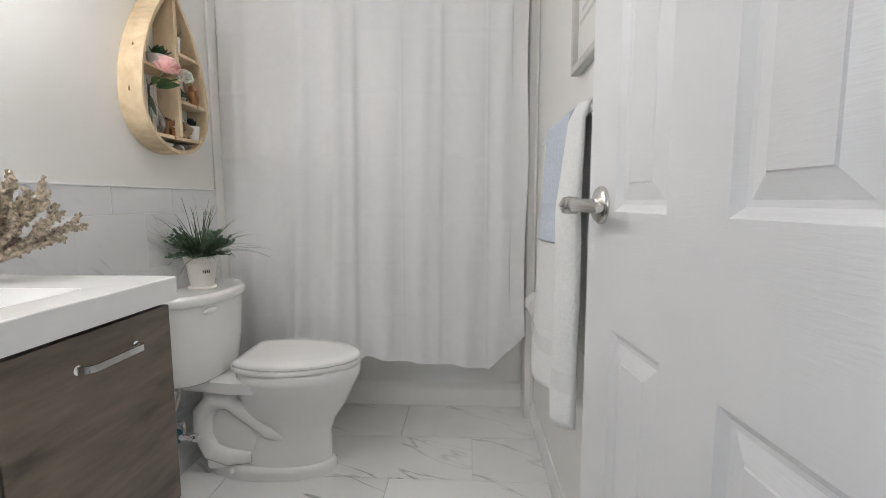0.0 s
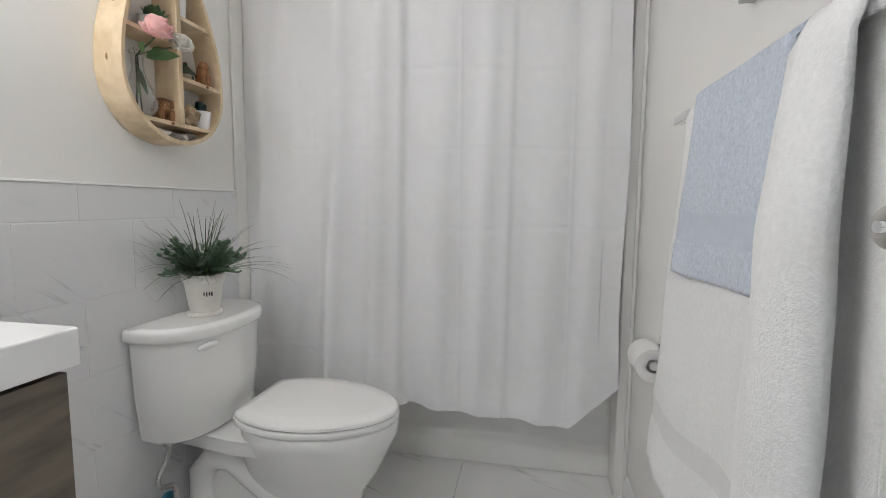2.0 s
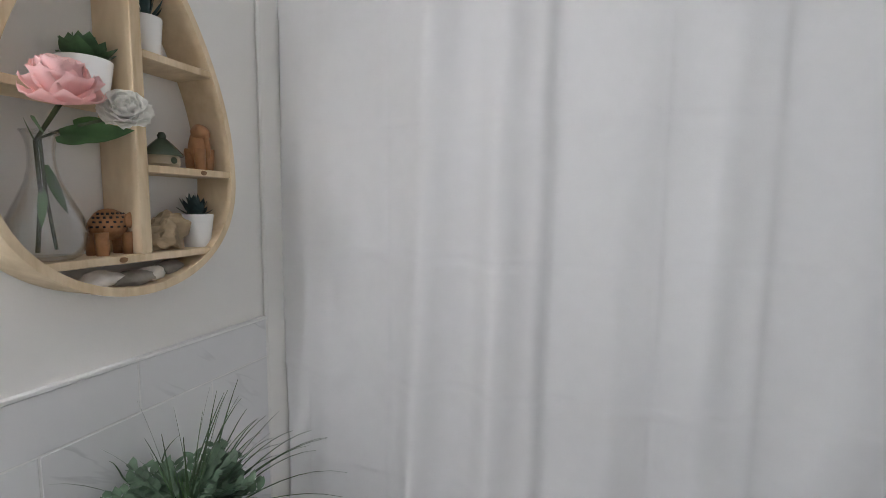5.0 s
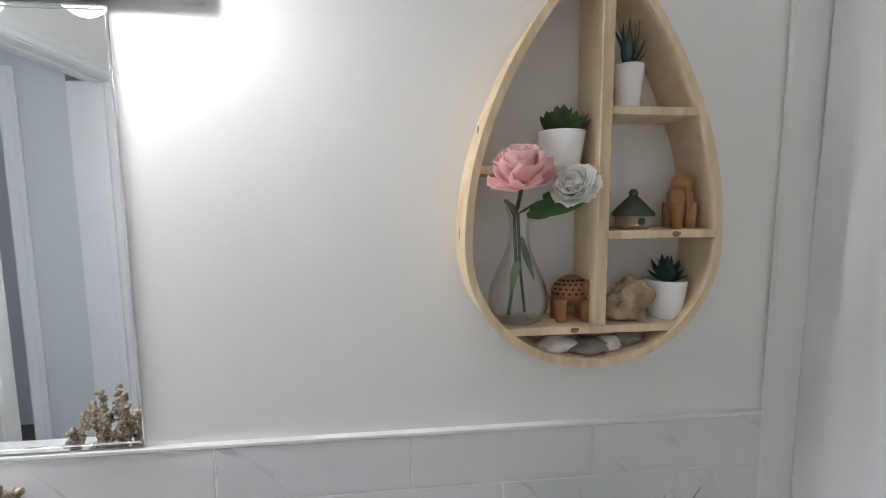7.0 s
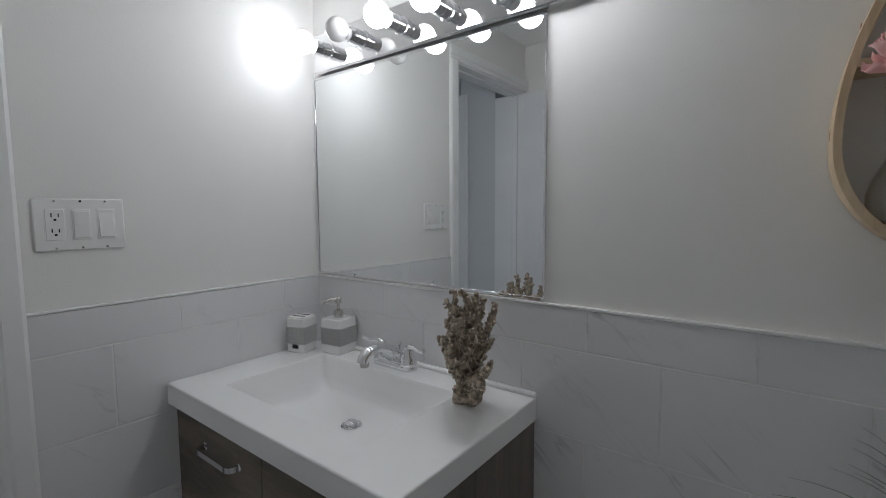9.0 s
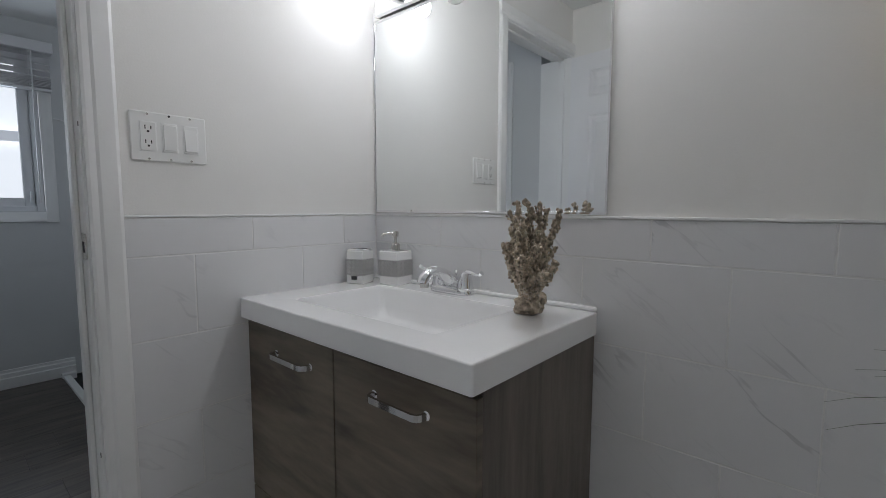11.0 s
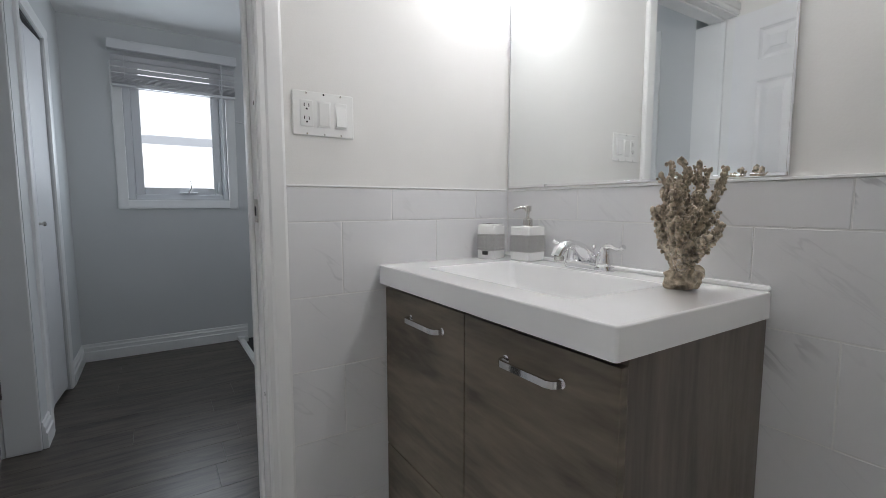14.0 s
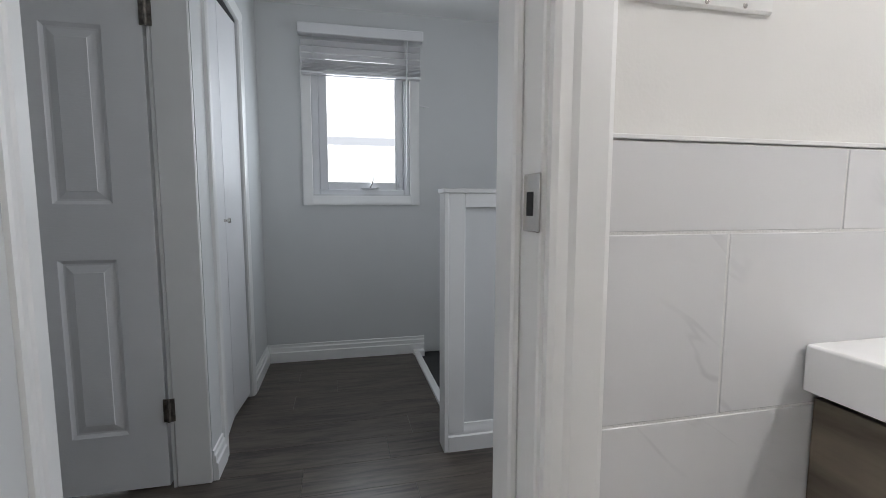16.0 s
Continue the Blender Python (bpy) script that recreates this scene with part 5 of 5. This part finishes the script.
def draped(name, parent, material, top_y, low_y, drop_front, drop_back, gap, seed, wave, flare=0.0, ny=70, band=None, thick=0.006, bulge=0.0, back_y=None):
    """Cloth hung over the bar: front flap on the room's side, back flap by the wall. top_y and low_y are its ends on the bar and at the hem."""
    bm = bmesh.new()
    top = BZ + 0.010 + gap
    cols = []
    for i in range(ny + 1):
        u = i / ny
        yt, yl = (a + (b - a) * u for a, b in (top_y, low_y))
        yk = yt if back_y is None else back_y[0] + (back_y[1] - back_y[0]) * u
        zf, zb = drop_front(u), drop_back(u)
        fold = bulge * math.sqrt(max(0.0, 1 - (2 * u - 1) ** 2))
        col = []
        for k in range(46):
            s = k / 45
            z = zf + (top - zf) * s
            hang = 1 - s
            spread = flare(u) if callable(flare) else flare
            x = BX - 0.010 - gap - spread * hang - fold * min(1.0, 0.35 + 2.2 * hang) - wave * (0.2 + 0.9 * hang) * (0.5 + 0.5 * math.sin(u * 9.5 + seed + 0.8 * math.sin(2.2 * hang))) + 0.004 * noise.noise(Vector((yt * 14, z * 9, seed)))
            yy = yt + (yl - yt) * hang ** 1.2 + 0.006 * hang * math.sin(5 * u + seed)
            if s > 0.955:
                x += (s - 0.955) / 0.045 * (0.006 + gap)
            # the woven band lies lower than the pile
            if band and band[0] < s < band[1]:
                x += 0.0025
            col.append((x, yy, z))
        col.append((BX, yt, top + 0.003))
        for k in range(14):
            s = k / 13
            col.append((min(BX + 0.009 + gap + 0.008 * s + 0.003 * math.sin(u * 12 + seed), E - 0.012), yt + (yk - yt) * min(1, 2 * s), top + (zb - top) * s))
        cols.append([bm.verts.new(c) for c in col])
    for a, b in zip(cols, cols[1:]):
        for k in range(len(a) - 1):
            f = bm.faces.new((a[k], a[k + 1], b[k + 1], b[k]))
            if band and k < 46:
                s = k / 45
                f.material_index = 1 if band[0] < s < band[1] else 0
    ob = part(name, bm, material, parent, smooth=180)
    so = ob.modifiers.new("thickness", "SOLIDIFY")
    so.thickness, so.offset = thick, 0.0
    return ob


TOWEL_BAND = mat("white_towel_band", (0.79, 0.79, 0.78), 0.8, var=0.02, scale=40, bump=0.3, bscale=500)
wt = thing("bath_towel", (BX, 1.25, 0.6), "thick white terry bath towel folded over the bar", "towel")
draped("cloth", wt, [TOWEL, TOWEL_BAND], (1.03, 1.478), (1.05, 1.548), lambda u: 0.60 - 0.05 * u + 0.008 * math.sin(7 * u), lambda u: 0.745, 0.004, 0.4, 0.012, lambda u: 0.012 + 0.012 * u, band=(0.115, 0.195), thick=0.009, back_y=(0.965, 1.47))
draped("folded_edge", wt, [TOWEL, TOWEL_BAND], (1.006, 1.104), (0.982, 1.122), lambda u: 0.605 - 0.02 * u, lambda u: 0.75, 0.006, 2.6, 0.003, 0.006, ny=30, band=(0.10, 0.17), thick=0.013, bulge=0.036, back_y=(0.972, 1.10))
bt = thing("hand_towel", (BX, 1.25, 1.0), "pale blue terry hand towel laid over the white towel", "towel")
draped("cloth", bt, [BLUE_TOWEL, BLUE_BAND], (1.096, 1.392), (1.072, 1.445), lambda u: 1.003 - 0.008 * u, lambda u: 1.02, 0.015, 0.2, 0.005, lambda u: -0.004 + 0.018 * u, ny=50, band=(0.17, 0.33), thick=0.008)

paper = thing("toilet_paper_holder", (E, 1.80, 0.74), "recessed chrome wall holder with a white paper roll", "paper holder")
for lo, hi in (((E - 0.007, 1.735, 0.730), (E, 1.880, 0.744)), ((E - 0.007, 1.735, 0.655), (E, 1.880, 0.669)), ((E - 0.007, 1.735, 0.669), (E, 1.749, 0.730)), ((E - 0.007, 1.866, 0.669), (E, 1.880, 0.730))):
    part("frame", box(lo, hi, 0.002), CHROME, paper)
# flat plate; the shade of a recess is put into its dark colour
part("recess", box((E - 0.003, 1.749, 0.669), (E - 0.0005, 1.866, 0.730)), TARNISH_SHADE, paper, "flat steel plate coloured dark like a shaded recess")
part("arm", loft([[(E - 0.002, 1.868, 0.724), (E - 0.002, 1.876, 0.724), (E - 0.002, 1.876, 0.676), (E - 0.002, 1.868, 0.676)], [(E - 0.050, 1.868, 0.706), (E - 0.050, 1.876, 0.706), (E - 0.050, 1.876, 0.682), (E - 0.050, 1.868, 0.682)], [(E - 0.064, 1.868, 0.702), (E - 0.064, 1.876, 0.702), (E - 0.064, 1.876, 0.688), (E - 0.064, 1.868, 0.688)]]), CHROME, paper)
roll_m = Matrix.Translation((E - 0.052, 1.756, 0.692)) @ Matrix.Rotation(radians(-90), 4, "X")
ro = part("paper_roll", lathe([(0.019, 0), (0.046, 0), (0.047, 0.003), (0.047, 0.102), (0.046, 0.105), (0.019, 0.105), (0.019, 0)], 40, m=roll_m), TISSUE, paper, "white toilet paper roll")
part("core", lathe([(0.0, -0.004), (0.011, -0.004), (0.014, 0.0), (0.014, 0.10), (0, 0.10)], 24, m=roll_m), CHROME, ro)
for k in range(18):
    a = 2 * math.pi * k / 18
    part("rib", tube([roll_m @ Vector((0.0115 * math.cos(a), 0.0115 * math.sin(a), -0.004)), roll_m @ Vector((0.0165 * math.cos(a), 0.0165 * math.sin(a), 0.002))], 0.0011, 5), CHROME, ro)

pic = thing("picture_frame", (E, 1.30, 1.5), "shallow silver-grey framed print on the wall", "picture")
PYA, PYB, PZA, PZB = 1.08, 1.440, 1.488, 1.97
for lo, hi in (((E - 0.028, PYA, PZA), (E, PYB, PZA + 0.022)), ((E - 0.028, PYA, PZB - 0.022), (E, PYB, PZB)), ((E - 0.028, PYA, PZA + 0.022), (E, PYA + 0.022, PZB - 0.022)), ((E - 0.028, PYB - 0.022, PZA + 0.022), (E, PYB, PZB - 0.022))):
    part("moulding", box(lo, hi, 0.002), FRAME, pic)
part("print", box((E - 0.012, PYA + 0.022, PZA + 0.022), (E - 0.008, PYB - 0.022, PZB - 0.022)), PAPER, pic)
for k in range(9):
    part("text_bar", box((E - 0.0128, 1.16, 1.62 + 0.03 * k), (E - 0.0119, 1.40 - 0.02 * (k % 3), 1.632 + 0.03 * k)), FRAME, pic)

# ---- hall beyond the doorway ----
structure("hall_floor", box((-2.2, FAR - 0.1, -0.12), (1.9, S - 0.12, -0.012)), DARK, "underlay below the hall planks", "floor")
structure("hall_ceiling", box((-2.3, FAR - 0.1, HTOP), (2.0, S - 0.12, HTOP + 0.1)), CEILING, "plain hall ceiling", "ceiling")
bm = box((-2.3, FAR - 0.14, 0), (-0.665, FAR, HTOP))
box((0.045, FAR - 0.14, 0), (HX + 0.12, FAR, HTOP), bm=bm)
box((-0.665, FAR - 0.14, 0), (0.045, FAR, 1.165), bm=bm)
box((-0.665, FAR - 0.14, 2.13), (0.045, FAR, HTOP), bm=bm)
structure("hall_wall_far", bm, HALL_PAINT, "pale grey painted wall round the window", "wall")
bm = box((HX, FAR, 0), (HX + 0.1, -2.06, HTOP))
box((HX, -1.46, 0), (HX + 0.1, HY - 0.1, HTOP), bm=bm)
box((HX, -2.06, 2.06), (HX + 0.1, -1.46, HTOP), bm=bm)
structure("hall_wall_closet", bm, HALL_PAINT, "pale grey painted wall with a closet opening", "wall")
bm = box((HX, HY - 0.1, 0), (0.495, HY, HTOP))
box((1.255, HY - 0.1, 0), (2.0, HY, HTOP), bm=bm)
box((0.495, HY - 0.1, 2.06), (1.255, HY, HTOP), bm=bm)
structure("hall_wall_side", bm, HALL_PAINT, "pale painted wall with a panel door", "wall")
structure("hall_wall_east", box((1.42, HY, 0), (1.5, S - 0.12, HTOP)), HALL_PAINT, "plain pale grey hall wall", "wall")
# unseen wall; its opening is added only for the fill lamp
bm = box((-2.3, FAR, 0), (-2.2, -1.02, HTOP))
box((-2.3, -0.18, 0), (-2.2, S - 0.12, HTOP), bm=bm)
box((-2.3, -1.02, 0), (-2.2, -0.18, 0.93), bm=bm)
box((-2.3, -1.02, 2.17), (-2.2, -0.18, HTOP), bm=bm)
structure("hall_wall_west", bm, HALL_PAINT, "plain hall wall", "wall")
bm = box((-2.2, S - 0.124, 0), (JL - 0.02, S - 0.1201, HTOP))
box((JR + 0.02, S - 0.124, 0), (1.9, S - 0.1201, HTOP), bm=bm)
box((JL - 0.02, S - 0.124, HEAD + 0.02), (JR + 0.02, S - 0.1201, HTOP), bm=bm)
structure("hall_wall_near", bm, HALL_PAINT, "pale painted hall face of the bathroom wall", "wall")
structure("hall_wall_bathroom_side", box((E + 0.121, S - 0.12, 0), (1.9, S - 0.02, HTOP)), HALL_PAINT, "plain wall closing the hall", "wall")
structure("baseboard_far", extrude_profile(HALL_BASE, (-0.74, FAR, 0), (HX, FAR, 0), (0, 1, 0)), TRIM, "white stepped baseboard under the window", "baseboard")
structure("baseboard_closet_1", extrude_profile(HALL_BASE, (HX, FAR + 0.015, 0), (HX, -2.12, 0), (-1, 0, 0)), TRIM, "white stepped baseboard", "baseboard")
structure("baseboard_closet_2", extrude_profile(HALL_BASE, (HX, -1.40, 0), (HX, HY, 0), (-1, 0, 0)), TRIM, "white stepped baseboard", "baseboard")
# thin dark sheet behind the doors, put there in place of the closet's shade
structure("closet_shade_sheet", box((HX + 0.35, -2.2, 0), (HX + 0.36, -1.36, HTOP)), DARK, "dark sheet standing in for the shade inside the closet", "wall")

# casings
cs = thing("closet_frame", (HX, -1.76, 0), "glossy white casing round the closet doors", "door frame", kind="structure")
for y, sy in ((-1.46, 1), (-2.06, -1)):
    part("casing", extrude_profile(CAS, (HX, y, 0), (HX, y, 2.06), (-1, 0, 0), Vector((0, sy, 0))), TRIM, cs)
part("casing", extrude_profile(CAS, (HX, -2.124, 2.06), (HX, -1.396, 2.06), (-1, 0, 0)), TRIM, cs)
for y0, y1, tilt in ((-1.758, -1.464, 4), (-2.056, -1.762, -4)):
    leaf = thing("closet_door", (HX + 0.03, y0, 0.02), "white slab bifold closet door, nearly shut", "door", group="bifold closet doors", kind="structure")
    m = Matrix.Translation((HX + 0.035, (y0 + y1) / 2, 0)) @ Matrix.Rotation(radians(tilt), 4, "Z")
    part("leaf", box((-0.015, -(y1 - y0) / 2, 0.02), (0.015, (y1 - y0) / 2, 2.045), 0.003, m=m), DOOR, leaf)
    if tilt > 0:
        part("knob", lathe([(0, 0), (0.007, 0), (0.006, 0.012), (0.013, 0.02), (0.012, 0.028), (0, 0.031)], 16, m=Matrix.Translation((HX + 0.022, y0 + 0.06, 1.02)) @ Matrix.Rotation(radians(-90), 4, "Y")), NICKEL, leaf)
part("track", box((HX + 0.01, -2.056, 2.045), (HX + 0.05, -1.464, 2.06)), DARK, cs)

df = thing("hall_door_frame", (0.87, HY, 0), "white casing round the hall door", "door frame", kind="structure")
part("casing", box((HX + 0.002, HY, 0), (0.487, HY + 0.016, 2.13), 0.004), TRIM, df)
part("casing", box((1.263, HY, 0), (1.38, HY + 0.016, 2.13), 0.004), TRIM, df)
part("casing", box((0.487, HY, 2.066), (1.263, HY + 0.016, 2.13), 0.004), TRIM, df)
part("jamb", box((0.487, HY - 0.1, 0), (0.499, HY + 0.014, 2.066)), TRIM, df)
hd = panel_door("door_2", 0.75, 2.035, pose(0.511, HY + 0.014, 0.012, 0, 0, 0) @ Matrix.Translation((0, -0.035, 0)), "white moulded six-panel hall door, closed", SIX, stile=0.128, mid=0.12, category="door")
for z in (0.27, 1.72):
    hb = tube([(0.498, HY + 0.022, z), (0.498, HY + 0.022, z + 0.09)], 0.006, 12)
    box((0.478, HY + 0.017, z), (0.518, HY + 0.0195, z + 0.09), bm=hb)
    part("hinge", hb, TARNISH_SHADE, df, "tarnished steel butt hinge")

# window
win = thing("window_1", (-0.31, FAR, 1.1), "white vinyl casement window with a crank and blown-out daylight", "window", kind="structure")
CW = [(0, 0), (0.008, 0), (0.012, 0.01), (0.012, 0.03), (0.018, 0.04), (0.018, 0.062), (0, 0.066)]
WX0, WX1, WZ0, WZ1 = -0.645, 0.025, 1.155, 2.13
part("casing", extrude_profile(CW, (WX1, FAR, WZ0 - 0.066), (WX1, FAR, WZ1), (0, 1, 0), Vector((1, 0, 0))), TRIM, win)
part("casing", extrude_profile(CW, (WX0, FAR, WZ0 - 0.066), (WX0, FAR, WZ1), (0, 1, 0), Vector((-1, 0, 0))), TRIM, win)
part("casing", extrude_profile(CW, (WX0, FAR, WZ0), (WX1, FAR, WZ0), (0, 1, 0), Vector((0, 0, -1))), TRIM, win)
for nm, g0, d0, g1 in (("outer_frame", 0.0, 0.0, 0.045), ("sash", 0.045, -0.02, 0.10)):
    for lo, hi in (((WX0 + g0, 0, WZ0 + g0 * 0.85), (WX0 + g1, 0, WZ1)), ((WX1 - g1, 0, WZ0 + g0 * 0.85), (WX1 - g0, 0, WZ1)), ((WX0 + g1, 0, WZ0 + g0 * 0.85), (WX1 - g1, 0, WZ0 + g1 * 0.95))):
        part(nm, box((lo[0], FAR - 0.085, lo[2]), (hi[0], FAR - 0.008 + d0, hi[2]), 0.004), VINYL, win)
part("pane", box((WX0 + 0.09, FAR - 0.07, WZ0 + 0.08), (WX1 - 0.09, FAR - 0.066, WZ1)), THIN_GLASS, win).visible_shadow = False
cr = part("crank", box((-0.42, FAR - 0.028, WZ0 + 0.05), (-0.30, FAR + 0.004, WZ0 + 0.062), 0.003), VINYL, win)
part("crank_arm", tube([(-0.36, FAR + 0.005, WZ0 + 0.06), (-0.375, FAR + 0.012, WZ0 + 0.09), (-0.385, FAR + 0.016, WZ0 + 0.125), (-0.37, FAR + 0.016, WZ0 + 0.15)], 0.006, 8), NICKEL, cr)
part("lock", box((-0.585, FAR - 0.028, WZ0 + 0.06), (-0.57, FAR + 0.0, WZ0 + 0.14), 0.003), VINYL, win)

blind = thing("window_blind", (-0.31, FAR, 2.1), "white venetian blind drawn up under its valance", "blind")
part("valance", box((-0.727, FAR + 0.02, 2.195), (0.095, FAR + 0.085, 2.262), 0.004), BLIND, blind)
zz = 2.185
for k in range(9):
    gap = (0.036, 0.042, 0.042, 0.038, 0.014, 0.010, 0.009, 0.009, 0.009)[k]
    zz -= gap
    m = Matrix.Translation((-0.316, FAR + 0.05, zz)) @ Matrix.Rotation(radians(24 if k < 4 else 4), 4, "X")
    part("slat", box((-0.395, -0.025, -0.0014), (0.395, 0.025, 0.0014), 0.0008, 1, m=m), BLIND, blind)
part("bottom_rail", box((-0.711, FAR + 0.025, zz - 0.030), (0.079, FAR + 0.075, zz - 0.012), 0.004), BLIND, blind)
for x in (-0.60, 0.0):
    part("ladder_cord", tube([(x, FAR + 0.077, 2.195), (x, FAR + 0.077, zz - 0.02)], 0.0012, 6), BLIND, blind)
part("tilt_wand", tube([(-0.615, FAR + 0.085, 2.19), (-0.612, FAR + 0.08, 1.70), (-0.612, FAR + 0.075, 1.22)], 0.004, 8), BLIND, blind)
hook = thing("wall_hook", (-0.745, FAR, 1.78), "small cord cleat screwed to the wall", "hook")
part("cleat", tube([(-0.715, FAR + 0.012, 1.785), (-0.745, FAR + 0.018, 1.781), (-0.775, FAR + 0.012, 1.776)], 0.005, 8), BLIND, hook)
part("stud", tube([(-0.745, FAR, 1.781), (-0.745, FAR + 0.018, 1.781)], 0.006, 8), NICKEL, hook)

# outside: a plain bright distance with a far roof line, both emitting instead of daylit
structure("backdrop", box((-6, -9.0, -2), (5, -8.9, 7)), OUTDOOR, "white overcast daylight outside", "sky")
structure("backdrop_roof", box((-6, -8.8, 2.26), (5, -8.7, 2.42)), OUTDOOR_ROOF, "pale roof edge of a house opposite, glowing in place of daylight", "house")

# half wall round the stairwell
half = thing("half_wall", (-1.4, HY, 0), "white half wall with trim boards beside the stairs", "half wall", kind="structure")
part("core", box((-2.2, HY - 0.075, 0), (-0.60, HY - 0.012, 1.13)), HALL_PAINT, half)
part("end_board", box((-0.60, HY - 0.09, 0), (-0.580, HY + 0.006, 1.145), 0.002), TRIM, half)
part("stile", box((-0.672, HY - 0.012, 0.085), (-0.60, HY + 0.004, 1.145), 0.002), TRIM, half)
part("rail", box((-2.2, HY - 0.012, 1.085), (-0.672, HY + 0.004, 1.145), 0.002), TRIM, half)
part("cap", box((-2.2, HY - 0.10, 1.145), (-0.575, HY + 0.012, 1.165), 0.003), TRIM, half)
part("skirting", extrude_profile(HALL_BASE, (-2.2, HY - 0.012, 0), (-0.60, HY - 0.012, 0), (0, 1, 0)), TRIM, half)
# stair skirt running down from the landing edge
skirt = thing("stair_skirt", (-0.72, -2.3, 0), "white stair skirt board going down from the landing", "trim", kind="structure")
part("nosing", box((-0.735, FAR, -0.02), (-0.655, FAR + 0.06, 0.03), 0.004), TRIM, skirt)
part("board", loft([[(-0.70, FAR + 0.06, 0.018), (-0.66, FAR + 0.06, 0.018), (-0.66, FAR + 0.06, -0.01), (-0.70, FAR + 0.06, -0.01)], [(-0.70, HY - 0.09, 0.018), (-0.66, HY - 0.09, 0.018), (-0.66, HY - 0.09, -0.01), (-0.70, HY - 0.09, -0.01)]]), TRIM, skirt)

# ---- tiles and planks, piece by piece ----
tile_mesh = {}


def tile_piece(parent, sx, sy, sz, centre, material, bevel=0.0008):
    """One tile as an object of its own; tiles of one size share a mesh."""
    key = (round(sx, 4), round(sy, 4), round(sz, 4), material.name)
    if key not in tile_mesh:
        tile_mesh[key] = finish(box((-sx / 2, -sy / 2, -sz / 2), (sx / 2, sy / 2, sz / 2), bevel, 1), "tile", material)
    ob = new("tile" if material is not PLANK else "plank", tile_mesh[key])
    ob.parent = parent
    ob.location = centre
    return ob


G = 0.003
ROWZ = [1.163, 1.0705, 0.868, 0.6655, 0.463, 0.2605, 0.058, 0.0]
dado_w = thing("dado_west", (0, 0, 0), "pale grey marble-look wall tiles in running bond", "wall tiles", kind="structure")
dado_s = thing("dado_south", (0, 0, 0), "pale grey marble-look wall tiles in running bond", "wall tiles", kind="structure")
part("grout_bed", box((W, S, 0), (W + 0.0090, 2.05, 1.162)), GROUT, dado_w)
part("grout_bed", box((W + 0.0090, S, 0), (-0.405, S + 0.0090, 1.162)), GROUT, dado_s)
for r in range(len(ROWZ) - 1):
    za, zb = ROWZ[r + 1], ROWZ[r]
    h = zb - za - G
    edges = sorted([1.122 + (0.153 if r % 2 else 0.0) + 0.306 * k for k in range(-4, 5)])
    cuts = [S + 0.0105] + [e for e in edges if S + 0.03 < e < 2.04] + [2.05]
    for a, b in zip(cuts, cuts[1:]):
        tile_piece(dado_w, 0.010, b - a - G, h, (W + 0.005, (a + b) / 2, (za + zb) / 2), WALL_TILE)
    edges = [-0.405 - (0.306 if r % 2 == 0 else 0.153) - 0.306 * k for k in range(4)]
    cuts = [-0.405] + [e for e in edges if e > W + 0.03] + [W + 0.0115]
    for a, b in zip(cuts, cuts[1:]):
        tile_piece(dado_s, a - b - G, 0.010, h, ((a + b) / 2, S + 0.005, (za + zb) / 2), WALL_TILE)

floor_tiles = thing("floor_tiles", (0, 0, 0), "glossy white marble-look floor tiles with grey veins", "floor tiles", kind="structure")
ys = [TUB_Y - 0.33 * k for k in range(7)]
for r, (yb, ya) in enumerate(zip(ys, ys[1:] + [S - 0.12])):
    ya = max(ya, S - 0.12)
    edges = [(-0.305 if r % 2 == 0 else 0.032) + 0.66 * k for k in range(-3, 3)]
    cuts = [W] + [e for e in edges if W + 0.02 < e < E - 0.02] + [E]
    for a, b in zip(cuts, cuts[1:]):
        if yb - ya > 0.01:
            tile_piece(floor_tiles, b - a - 0.0025, yb - ya - 0.0025, 0.010, ((a + b) / 2, (ya + yb) / 2, -0.005), FLOOR_TILE)

planks = thing("hall_planks", (0, 0, 0), "dark grey-brown wood-grain laminate planks", "floor planks", kind="structure")
rng = random.Random(11)
y = S - 0.122
while y > FAR:
    y2 = max(y - 0.19, FAR)
    x = -2.2 - rng.uniform(0, 1.1)
    while x < 1.9:
        xa, xb = max(x, -2.2), min(x + 1.21, 1.9)
        x += 1.21
        if xb - xa > 0.05 and not (xb < -0.70 and y < HY - 0.1):
            if y < HY - 0.1:
                xa = max(xa, -0.70)
            tile_piece(planks, xb - xa - 0.0008, y - y2 - 0.0008, 0.012, ((xa + xb) / 2, (y + y2) / 2, -0.006), PLANK, 0.0008)
    y = y2
